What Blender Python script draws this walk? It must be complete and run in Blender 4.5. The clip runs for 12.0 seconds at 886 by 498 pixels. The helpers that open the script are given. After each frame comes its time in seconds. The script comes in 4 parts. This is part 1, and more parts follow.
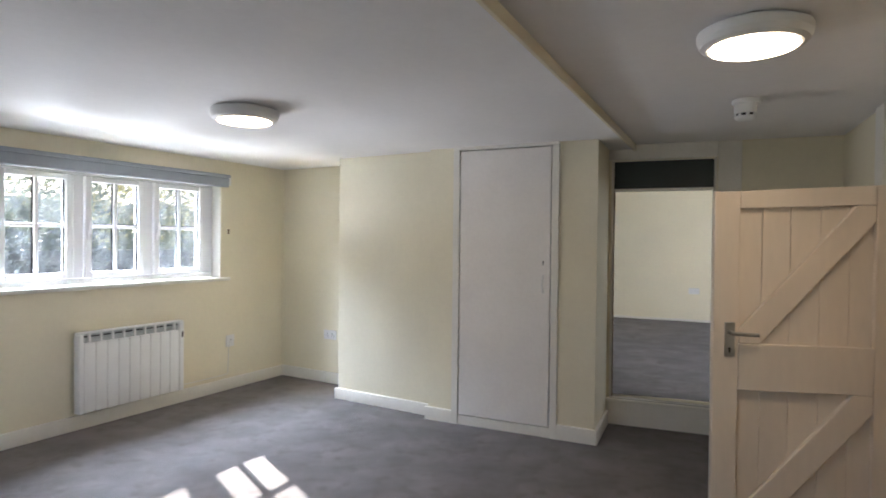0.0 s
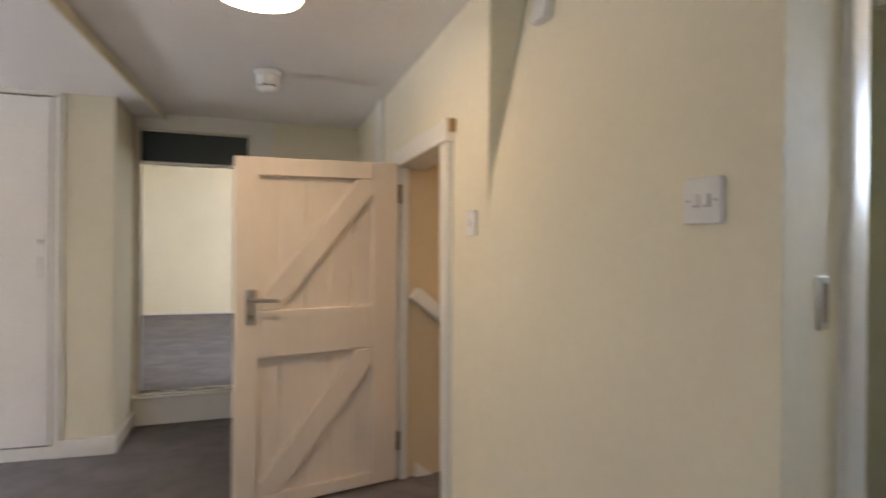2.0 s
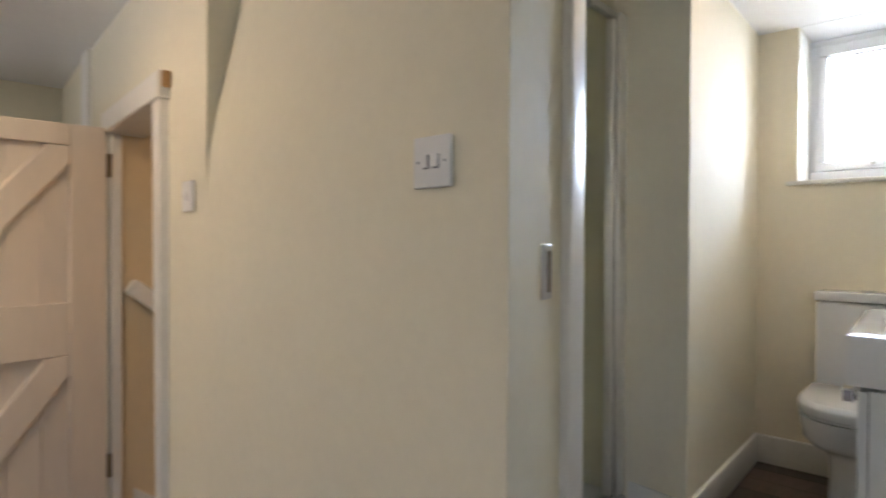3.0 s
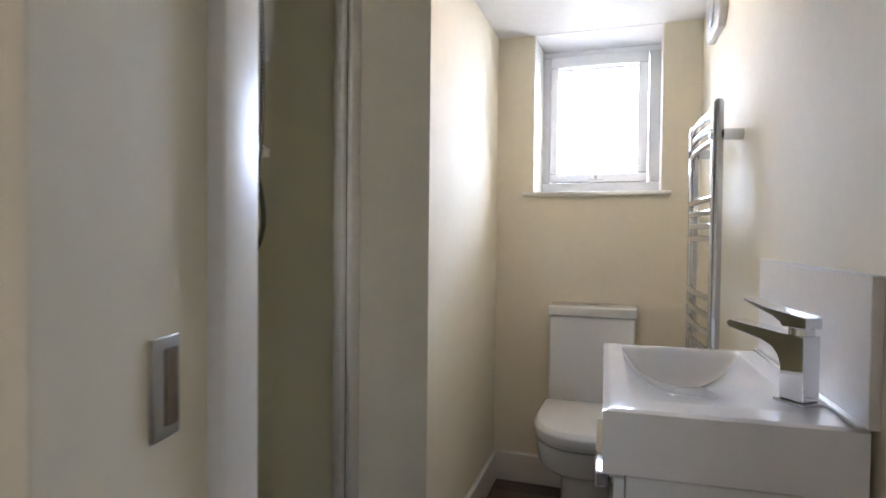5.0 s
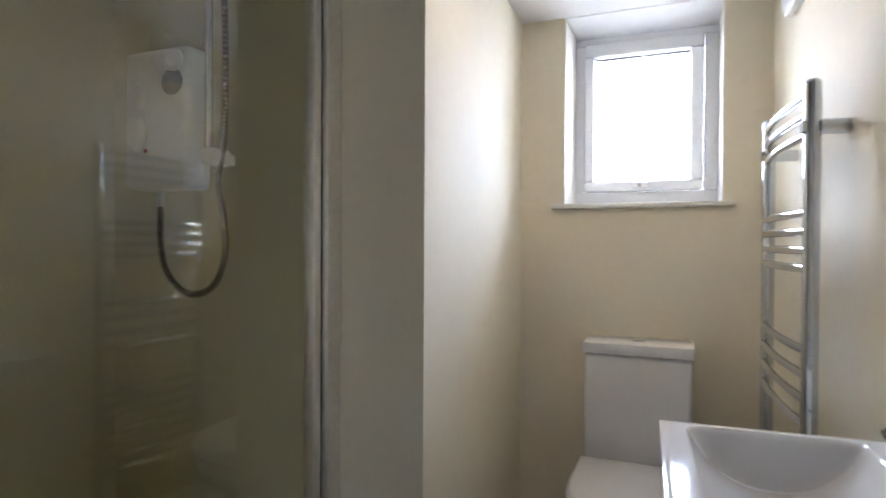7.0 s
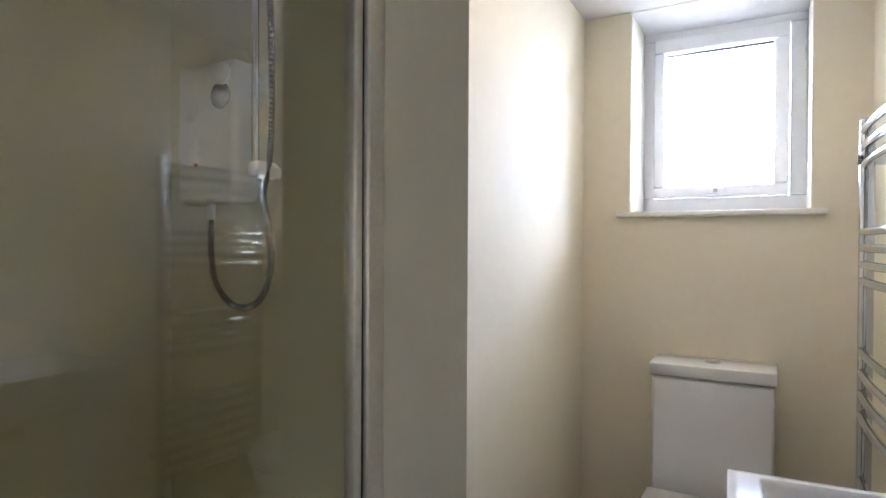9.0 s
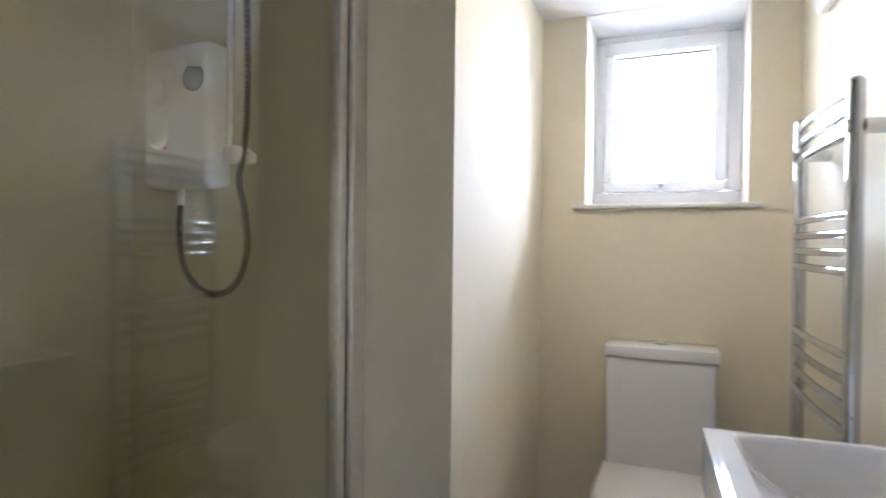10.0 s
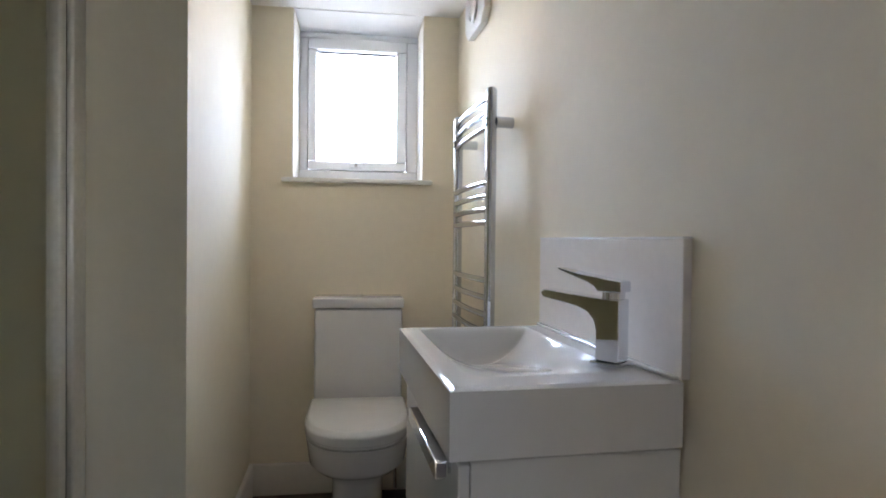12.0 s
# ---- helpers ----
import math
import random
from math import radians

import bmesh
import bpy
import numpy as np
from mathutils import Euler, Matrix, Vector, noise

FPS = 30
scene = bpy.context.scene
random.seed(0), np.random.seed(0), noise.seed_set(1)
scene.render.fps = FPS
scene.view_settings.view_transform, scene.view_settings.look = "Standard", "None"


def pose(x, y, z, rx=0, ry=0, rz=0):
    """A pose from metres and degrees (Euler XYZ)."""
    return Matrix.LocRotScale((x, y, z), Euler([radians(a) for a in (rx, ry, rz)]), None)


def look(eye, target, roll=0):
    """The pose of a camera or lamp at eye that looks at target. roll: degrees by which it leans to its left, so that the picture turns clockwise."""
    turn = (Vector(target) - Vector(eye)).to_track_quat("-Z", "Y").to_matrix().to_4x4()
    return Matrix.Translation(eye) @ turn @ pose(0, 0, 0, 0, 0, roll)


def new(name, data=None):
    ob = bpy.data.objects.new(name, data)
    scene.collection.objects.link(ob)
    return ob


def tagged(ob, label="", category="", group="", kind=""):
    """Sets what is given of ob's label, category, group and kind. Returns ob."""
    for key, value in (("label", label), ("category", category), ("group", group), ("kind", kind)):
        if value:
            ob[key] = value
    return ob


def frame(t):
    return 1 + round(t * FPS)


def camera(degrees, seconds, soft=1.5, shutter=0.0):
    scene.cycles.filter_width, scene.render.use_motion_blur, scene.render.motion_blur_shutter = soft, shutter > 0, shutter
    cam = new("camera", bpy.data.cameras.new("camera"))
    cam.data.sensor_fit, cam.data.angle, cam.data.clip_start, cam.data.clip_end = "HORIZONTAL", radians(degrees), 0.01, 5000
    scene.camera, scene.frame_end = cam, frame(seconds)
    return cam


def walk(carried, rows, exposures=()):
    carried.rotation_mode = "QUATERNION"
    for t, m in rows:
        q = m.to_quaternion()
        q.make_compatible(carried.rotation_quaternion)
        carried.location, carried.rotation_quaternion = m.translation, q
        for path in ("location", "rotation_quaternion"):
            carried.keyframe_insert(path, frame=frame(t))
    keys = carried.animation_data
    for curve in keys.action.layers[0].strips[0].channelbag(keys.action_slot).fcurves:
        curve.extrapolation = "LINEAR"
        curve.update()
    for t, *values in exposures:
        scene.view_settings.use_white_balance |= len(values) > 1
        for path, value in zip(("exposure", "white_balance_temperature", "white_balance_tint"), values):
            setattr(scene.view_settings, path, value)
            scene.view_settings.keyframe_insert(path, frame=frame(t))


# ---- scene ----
cam = camera(74.6, 12.0, soft=1.6, shutter=0.5)
PATH = [
    (0, (0.029, 0.354, 1.319), (-0.53, 2.274, 1.29), 0.6),
    (0.5, (0.038, 0.393, 1.299), (-0.364, 2.352, 1.274), 0.8),
    (1, (0.059, 0.43, 1.265), (0.023, 2.429, 1.251), 1.0),
    (1.5, (0.105, 0.466, 1.224), (0.479, 2.431, 1.216), 0.8),
    (2, (0.21, 0.54, 1.164), (1.062, 2.35, 1.158), 0.5),
    (2.5, (0.299, 0.617, 1.127), (1.527, 2.196, 1.109), 0.2),
    (3, (0.4, 0.648, 1.119), (1.883, 1.989, 1.098), 0.3),
    (3.5, (0.491, 0.696, 1.13), (2.182, 1.764, 1.109), 0.5),
    (3.7, (0.529, 0.709, 1.141), (2.278, 1.677, 1.11), 0.7),
    (5.3, (0.929, 0.787, 1.22), (2.837, 1.385, 1.18), 0.5),
    (5.5, (0.986, 0.794, 1.221), (2.902, 1.367, 1.187), 0.5),
    (6, (1.075, 0.815, 1.234), (2.996, 1.372, 1.202), 0.5),
    (6.5, (1.179, 0.807, 1.245), (3.096, 1.377, 1.216), 0.5),
    (7, (1.249, 0.824, 1.263), (3.101, 1.579, 1.24), 0.3),
    (9, (1.353, 0.802, 1.297), (3.097, 1.781, 1.277), 0.3),
    (9.5, (1.318, 0.843, 1.279), (3.065, 1.816, 1.26), 0.3),
    (10, (1.256, 0.893, 1.262), (3.105, 1.655, 1.241), 0.6),
    (10.5, (1.19, 0.924, 1.244), (3.136, 1.385, 1.218), 0.6),
    (11, (1.122, 0.934, 1.216), (3.116, 1.073, 1.191), 0.8),
    (11.5, (1.044, 0.940, 1.189), (3.038, 0.788, 1.163), 0.8),
    (12, (0.979, 0.95, 1.154), (2.959, 0.67, 1.125), 0.6),
]
walk(cam, [(row[0], look(row[1], row[2], row[3])) for row in PATH], [(0.0, 2.64, 6050, 14), (1.0, 2.97, 6450, 16), (1.5, 3.15, 6500, 18), (2.0, 3.2, 6450, 18),
    (2.5, 3.1, 6400, 18), (3.0, 3.15, 6300, 18), (3.5, 3.17, 6250, 19), (5.5, 2.97, 6150, 22), (6.5, 2.87, 6100, 22), (7.2, 2.83, 6050, 21),
    (9.0, 3.1, 6000, 21), (10.0, 3.25, 6000, 21), (11.0, 2.87, 6050, 21), (12.0, 2.75, 6050, 20)])


# ---- world, sun, large lights ----
world = bpy.data.worlds.new("sky")
scene.world = world
world.use_nodes = True
wn = world.node_tree
sky = wn.nodes.new("ShaderNodeTexSky")
sky.sky_type = "NISHITA"
sky.sun_disc = False
SUN_DIR = Vector((0.777, -0.607, -0.625)).normalized()
sky.sun_elevation = math.asin(-SUN_DIR.z)
sky.sun_rotation = math.atan2(-SUN_DIR.x, -SUN_DIR.y)
wn.links.new(sky.outputs[0], wn.nodes["Background"].inputs[0])
wn.nodes["Background"].inputs[1].default_value = 0.09


def lamp(name, kind, m, energy, color, **settings):
    data = bpy.data.lights.new(name, kind)
    data.energy, data.color = energy, color
    for key, value in settings.items():
        if key == "angle":
            data.angle = value
        elif key == "size":
            data.shape, data.size, data.size_y = "RECTANGLE", value[0], value[1]
    ob = new(name, data)
    ob.matrix_world = m
    return ob


SUN = lamp("sun", "SUN", look((0, 0, 0), SUN_DIR), 5.0, (1.0, 0.94, 0.84), angle=radians(0.53))

# the window wall of the bedroom: corner and the way along it, away from the corner
WIN0, WAY = Vector((-3.035, 5.335, 0)), Vector((-0.2229, -0.9748, 0))
WIN_N = Vector((0.9748, -0.2229, 0))          # into the room


def at_window(u, depth, z):
    p = WIN0 + WAY * u - WIN_N * depth
    return Vector((p.x, p.y, z))


lamp("window_daylight", "AREA", look(at_window(1.6, 1.25, 2.75), at_window(1.6, -0.6, 1.0)), 210, (0.76, 0.87, 1.0), size=(2.2, 1.0))
lamp("bathroom_daylight", "AREA", look((6.0, 0.97, 2.45), (3.7, 0.97, 1.75)), 72, (0.54, 0.74, 1.0), size=(3.4, 1.6))
# hidden lamp below the sill, in place of light bounced up to the ceiling
lamp("window_ground_light", "AREA", look(at_window(1.6, 2.75, 0.45), at_window(1.6, -1.3, 1.6)), 70, (0.93, 0.96, 1.0), size=(2.6, 0.9))
# fill from an invented opening in the unseen south wall
lamp("second_window_daylight", "AREA", look((-2.1, -1.33, 1.40), (-2.0, 0.5, 1.38)), 1.6, (0.84, 0.92, 1.0), size=(1.5, 0.75))
# lights the far room through an opening added in its unseen east wall
lamp("far_room_daylight", "AREA", look((3.18, 7.2, 1.4), (1.0, 7.2, 0.9)), 2.9, (0.92, 0.95, 1.0), size=(1.4, 0.9))

# ---- materials ----


def material(name, color, rough=0.6, metal=0.0, var=0.06, scale=3.0, fine=60.0, bump=0.05, fine_var=0.04,
             transmission=0.0, emit=0.0, specular=0.5, stretch=(1, 1, 1), tint=None, per_piece=0.0, coat=0.0, dist=0.002):
    """A surface with stains at one scale, grain at a finer one, and a relief of the grain."""
    m = bpy.data.materials.new(name)
    m.use_nodes = True
    t = m.node_tree
    b = t.nodes["Principled BSDF"]
    b.inputs["Roughness"].default_value = rough
    b.inputs["Metallic"].default_value = metal
    b.inputs["Specular IOR Level"].default_value = specular
    b.inputs["Coat Weight"].default_value = coat
    b.inputs["Transmission Weight"].default_value = transmission
    b.inputs["IOR"].default_value = 1.45
    b.inputs["Base Color"].default_value = (*color, 1)
    if emit:
        b.inputs["Emission Color"].default_value = (*color, 1)
        b.inputs["Emission Strength"].default_value = emit
        return m
    if transmission:
        return m
    co = t.nodes.new("ShaderNodeTexCoord")
    mp = t.nodes.new("ShaderNodeMapping")
    mp.inputs["Scale"].default_value = stretch
    t.links.new(co.outputs["Object"], mp.inputs[0])
    big = t.nodes.new("ShaderNodeTexNoise")
    big.inputs["Scale"].default_value, big.inputs["Detail"].default_value = scale, 4
    small = t.nodes.new("ShaderNodeTexNoise")
    small.inputs["Scale"].default_value, small.inputs["Detail"].default_value = fine, 3
    for n in (big, small):
        t.links.new(mp.outputs[0], n.inputs[0])

    def blend(fac_socket, low, high, base):
        r = t.nodes.new("ShaderNodeMapRange")
        r.inputs["From Min"].default_value, r.inputs["From Max"].default_value = 0.3, 0.7
        r.inputs["To Min"].default_value, r.inputs["To Max"].default_value = low, high
        t.links.new(fac_socket, r.inputs[0])
        mul = t.nodes.new("ShaderNodeMix")
        mul.data_type, mul.blend_type = "RGBA", "MULTIPLY"
        mul.inputs[0].default_value = 1
        if base is None:
            mul.inputs[6].default_value = (*color, 1)
        else:
            t.links.new(base, mul.inputs[6])
        t.links.new(r.outputs[0], mul.inputs[7])
        return mul.outputs[2]

    out = blend(big.outputs[0], 1 - var, 1 + var, None)
    out = blend(small.outputs[0], 1 - fine_var, 1 + fine_var, out)
    if tint:
        mix = t.nodes.new("ShaderNodeMix")
        mix.data_type = "RGBA"
        r = t.nodes.new("ShaderNodeMapRange")
        r.inputs["From Min"].default_value, r.inputs["From Max"].default_value = 0.52, 0.75
        other = t.nodes.new("ShaderNodeTexNoise")
        other.inputs["Scale"].default_value, other.inputs["Detail"].default_value = scale * 2.3, 5
        t.links.new(mp.outputs[0], other.inputs[0])
        t.links.new(other.outputs[0], r.inputs[0])
        t.links.new(r.outputs[0], mix.inputs[0])
        t.links.new(out, mix.inputs[6])
        mix.inputs[7].default_value = (*tint, 1)
        out = mix.outputs[2]
    if per_piece:
        info = t.nodes.new("ShaderNodeObjectInfo")
        out = blend(info.outputs["Random"], 1 - per_piece, 1 + per_piece, out)
    t.links.new(out, b.inputs["Base Color"])
    rr = t.nodes.new("ShaderNodeMapRange")
    rr.inputs["To Min"].default_value, rr.inputs["To Max"].default_value = max(rough - 0.06, 0.02), min(rough + 0.06, 1)
    t.links.new(big.outputs[0], rr.inputs[0])
    if not metal:
        t.links.new(rr.outputs[0], b.inputs["Roughness"])
    if bump:
        bp = t.nodes.new("ShaderNodeBump")
        bp.inputs["Strength"].default_value, bp.inputs["Distance"].default_value = bump, dist
        t.links.new(small.outputs[0], bp.inputs["Height"])
        t.links.new(bp.outputs[0], b.inputs["Normal"])
    return m


BATHP = material("cream eggshell bathroom paint", (0.84, 0.77, 0.61), 0.78, specular=0.3, var=0.03, scale=1.6, fine=30, fine_var=0.012, bump=0.12, dist=0.003)
# one ochre base for all stairwell walls, warmer and darker than CREAM
STAIR_OCHRE = material("ochre stairwell wall", (0.72, 0.58, 0.37), 0.6, var=0.04, scale=1.6, fine=34, fine_var=0.015, bump=0.2, dist=0.004)
CREAM = material("cream wall paint", (0.80, 0.74, 0.575), 0.7, var=0.035, scale=1.6, fine=34, fine_var=0.015, bump=0.22, dist=0.004)
CEIL = material("white ceiling paint", (0.88, 0.86, 0.84), 0.7, var=0.03, scale=1.2, fine=28, fine_var=0.012, bump=0.25, dist=0.004)
TRIM = material("white gloss paint", (0.80, 0.77, 0.70), 0.35, var=0.03, scale=5, fine=50, fine_var=0.02, bump=0.10)
DOORP = material("off-white door paint", (0.81, 0.705, 0.585), 0.38, var=0.035, scale=4, fine=40, fine_var=0.02, bump=0.12, stretch=(1, 1, 0.25))
CUPP = material("white satin cupboard paint", (0.84, 0.80, 0.76), 0.34, var=0.03, scale=3, fine=45, fine_var=0.02, bump=0.10)
WOOD = material("bare pine", (0.42, 0.25, 0.11), 0.6, var=0.2, scale=12, fine=90, fine_var=0.1, bump=0.2)
GREEN = material("dark green paint", (0.018, 0.030, 0.028), 0.35, var=0.1, scale=3, bump=0.06)
UPVC = material("white upvc", (0.91, 0.915, 0.93), 0.25, var=0.015, scale=4, fine=80, fine_var=0.01, bump=0.02)
PLASTIC = material("white plastic", (0.80, 0.79, 0.77), 0.3, var=0.02, scale=15, fine=150, fine_var=0.01, bump=0.02)
GREYPL = material("grey plastic", (0.30, 0.31, 0.33), 0.4, var=0.05, scale=20, bump=0.03)
DARK = material("dark slot", (0.02, 0.02, 0.02), 0.6, var=0.1, scale=20, bump=0.0)
RADP = material("white enamel", (0.88, 0.88, 0.87), 0.32, var=0.02, scale=6, fine=120, fine_var=0.01, bump=0.03)
CERAM = material("white ceramic", (0.82, 0.82, 0.81), 0.07, var=0.012, scale=5, fine=20, fine_var=0.006, bump=0.0, coat=0.3)
CHROME = material("chrome", (0.72, 0.735, 0.76), 0.03, metal=1.0, var=0.03, scale=9, fine=60, fine_var=0.02, bump=0.0)
STEEL = material("brushed steel", (0.50, 0.48, 0.45), 0.32, metal=1.0, var=0.08, scale=20, fine=120, bump=0.06)
BRASS = material("dull bronze hinge", (0.20, 0.15, 0.10), 0.5, metal=0.8, var=0.15, scale=30, bump=0.1)
BLIND = material("grey blue blind fabric", (0.36, 0.39, 0.44), 0.75, var=0.05, scale=5, fine=220, fine_var=0.06, bump=0.2)


def glass(name, tint, ior):
    """A thin clear pane: it lets light straight through and mirrors by the angle."""
    m = bpy.data.materials.new(name)
    m.use_nodes = True
    n = m.node_tree
    n.nodes.remove(n.nodes["Principled BSDF"])
    clear, gloss = n.nodes.new("ShaderNodeBsdfTransparent"), n.nodes.new("ShaderNodeBsdfGlossy")
    clear.inputs[0].default_value = (*tint, 1)
    gloss.inputs["Roughness"].default_value = 0.0
    gloss.inputs[0].default_value = (1, 1, 1, 1)
    facing, mix = n.nodes.new("ShaderNodeLayerWeight"), n.nodes.new("ShaderNodeMixShader")
    facing.inputs["Blend"].default_value = 0.5
    power, amount = n.nodes.new("ShaderNodeMath"), n.nodes.new("ShaderNodeMath")
    power.operation, amount.operation = "POWER", "MULTIPLY_ADD"
    power.inputs[1].default_value = 5.0
    f0 = ((ior - 1) / (ior + 1)) ** 2
    amount.inputs[1].default_value, amount.inputs[2].default_value = 1 - f0, f0
    n.links.new(facing.outputs["Facing"], power.inputs[0])
    n.links.new(power.outputs[0], amount.inputs[0])
    n.links.new(amount.outputs[0], mix.inputs[0])
    n.links.new(clear.outputs[0], mix.inputs[1])
    n.links.new(gloss.outputs[0], mix.inputs[2])
    n.links.new(mix.outputs[0], n.nodes["Material Output"].inputs[0])
    return m


def misted(name, amount):
    """A pane with cloudy patches of condensation and dried run marks on it."""
    m = glass(name, (0.97, 0.985, 0.98), 1.45)
    n = m.node_tree
    out = n.nodes["Material Output"]
    clear = out.inputs[0].links[0].from_socket
    film, spread = n.nodes.new("ShaderNodeBsdfTranslucent"), n.nodes.new("ShaderNodeMixShader")
    film.inputs[0].default_value = (0.80, 0.86, 0.90, 1)
    co, mp, cloud, fac = (n.nodes.new("ShaderNode" + k) for k in ("TexCoord", "Mapping", "TexNoise", "MapRange"))
    mp.inputs["Scale"].default_value = (1, 1, 0.45)
    cloud.inputs["Scale"].default_value, cloud.inputs["Detail"].default_value = 9.0, 4
    fac.inputs["From Min"].default_value, fac.inputs["From Max"].default_value = 0.40, 0.72
    fac.inputs["To Min"].default_value, fac.inputs["To Max"].default_value = amount * 0.18, amount
    for a, b in ((co.outputs["Object"], mp.inputs[0]), (mp.outputs[0], cloud.inputs[0]), (cloud.outputs[0], fac.inputs[0]),
                 (fac.outputs[0], spread.inputs[0]), (clear, spread.inputs[1]), (film.outputs[0], spread.inputs[2]), (spread.outputs[0], out.inputs[0])):
        n.links.new(a, b)
    return m


MISTED = misted("misted window glass", 0.013)
GLASS = glass("clear glass", (0.97, 0.985, 0.98), 1.45)
SHGLASS = glass("shower glass", (0.955, 0.955, 0.92), 1.68)
SATIN = material("satin aluminium", (0.84, 0.82, 0.78), 0.42, metal=1.0, var=0.03, scale=8, bump=0.02)
PANEL = material("pale olive shower panel", (0.69, 0.645, 0.44), 0.42, var=0.02, scale=2, fine=25, fine_var=0.01, bump=0.02)
RAILCHROME = material("dark reflecting chrome", (0.57, 0.59, 0.62), 0.03, metal=1.0, var=0.04, scale=9, fine=60, fine_var=0.02, bump=0.0)
RADGREY = material("pale grey grille", (0.50, 0.53, 0.53), 0.45, var=0.05, scale=20, bump=0.02)
LED = material("lit diffuser", (1.0, 0.77, 0.51), emit=4.3)
SKYGLOW = material("bright hazy sky", (0.86, 0.93, 1.0), emit=0.6)
DOWNLIGHT = material("lit downlight lens", (1.0, 0.80, 0.55), emit=21.0)
CARPET = material("grey carpet", (0.222, 0.207, 0.206), 0.95, var=0.15, scale=4.0, fine=420, fine_var=0.30, bump=0.9,
                  specular=0.1, tint=(0.178, 0.160, 0.154), dist=0.006)
VINYL = material("dark oak vinyl", (0.12, 0.082, 0.062), 0.38, var=0.2, scale=5, fine=40, fine_var=0.25, bump=0.15,
                 stretch=(0.25, 3, 1), per_piece=0.25)
LEAF = material("hedge leaf", (0.095, 0.110, 0.070), 0.45, var=0.6, scale=1.3, fine=6, fine_var=0.3, bump=0.0)
GRASS = material("rough grass", (0.10, 0.12, 0.05), 0.9, var=0.3, scale=1.5, fine=25, fine_var=0.2, bump=0.5)
STONE = material("grey stone wall", (0.06, 0.063, 0.07), 0.85, var=0.3, scale=4, fine=20, fine_var=0.2, bump=0.6, dist=0.02)
# LEAF made darker and bluer, with the shade in the colour
LEAF_SHADE = material("shaded shrub leaf", (0.045, 0.055, 0.06), 0.35, var=0.6, scale=2.0, fine=9, fine_var=0.3, bump=0.0)
LEAF_GOLD = material("yellowing leaf", (0.22, 0.19, 0.07), 0.5, var=0.5, scale=2.0, fine=9, fine_var=0.3, bump=0.0)
HOSE = material("dark chrome hose", (0.16, 0.155, 0.15), 0.22, metal=1.0, var=0.1, scale=40, bump=0.0)

# ---- building helpers ----


def box(bm, lo, hi, m=None):
    """An axis-aligned box between two corners, turned by m."""
    s = [hi[i] - lo[i] for i in range(3)]
    c = [(hi[i] + lo[i]) / 2 for i in range(3)]
    mm = Matrix.Translation(c) @ Matrix.Diagonal((*s, 1))
    return bmesh.ops.create_cube(bm, size=1, matrix=(m @ mm) if m else mm)["verts"]


def rounded(bm, width=0.004, segments=2, angle=30):
    edges = [e for e in bm.edges if len(e.link_faces) == 2 and e.calc_face_angle(0) > radians(angle)]
    bmesh.ops.bevel(bm, geom=edges, offset=width, segments=segments, affect="EDGES", profile=0.5)
    return bm


def rbox(lo, hi, width=0.004, segments=2, m=None):
    bm = bmesh.new()
    box(bm, lo, hi, m)
    return rounded(bm, width, segments)


def cyl(bm, p, q, r, r2=None, seg=26):
    p, q = Vector(p), Vector(q)
    d = q - p
    m = Matrix.Translation((p + q) / 2) @ d.to_track_quat("Z", "Y").to_matrix().to_4x4()
    return bmesh.ops.create_cone(bm, cap_ends=True, segments=seg, radius1=r, radius2=r if r2 is None else r2, depth=d.length, matrix=m)["verts"]


def prism(bm, pts, z0, z1):
    low = [bm.verts.new((x, y, z0)) for x, y in pts]
    top = [bm.verts.new((x, y, z1)) for x, y in pts]
    n = len(pts)
    bm.faces.new(top)
    bm.faces.new(low[::-1])
    for i in range(n):
        bm.faces.new((low[i], low[(i + 1) % n], top[(i + 1) % n], top[i]))
    bmesh.ops.recalc_face_normals(bm, faces=bm.faces)
    return bm


def lathe(bm, profile, centre, seg=40, axis=None):
    """Turns (r, h) pairs about the upward axis at centre."""
    rings = []
    for r, h in profile:
        rings.append([bm.verts.new((r * math.cos(2 * math.pi * i / seg), r * math.sin(2 * math.pi * i / seg), h)) for i in range(seg)])
    for a, b in zip(rings, rings[1:]):
        for i in range(seg):
            bm.faces.new((a[i], a[(i + 1) % seg], b[(i + 1) % seg], b[i]))
    bm.faces.new(rings[0][::-1])
    bm.faces.new(rings[-1])
    verts = [v for ring in rings for v in ring]
    m = Matrix.Translation(centre) @ (axis if axis else Matrix())
    bmesh.ops.transform(bm, matrix=m, verts=verts)
    bmesh.ops.recalc_face_normals(bm, faces=bm.faces)
    return bm


def tube(bm, pts, r, seg=20):
    """A round tube along points."""
    pts = [Vector(p) for p in pts]
    rings, up = [], Vector((0.13, 0.21, 0.97)).normalized()
    for i, p in enumerate(pts):
        d = (pts[min(i + 1, len(pts) - 1)] - pts[max(i - 1, 0)]).normalized()
        x = d.cross(up).normalized()
        y = d.cross(x)
        rings.append([bm.verts.new(p + (x * math.cos(2 * math.pi * k / seg) + y * math.sin(2 * math.pi * k / seg)) * r) for k in range(seg)])
    for a, b in zip(rings, rings[1:]):
        for k in range(seg):
            bm.faces.new((a[k], a[(k + 1) % seg], b[(k + 1) % seg], b[k]))
    bm.faces.new(rings[0][::-1])
    bm.faces.new(rings[-1])
    bmesh.ops.recalc_face_normals(bm, faces=bm.faces)
    return bm


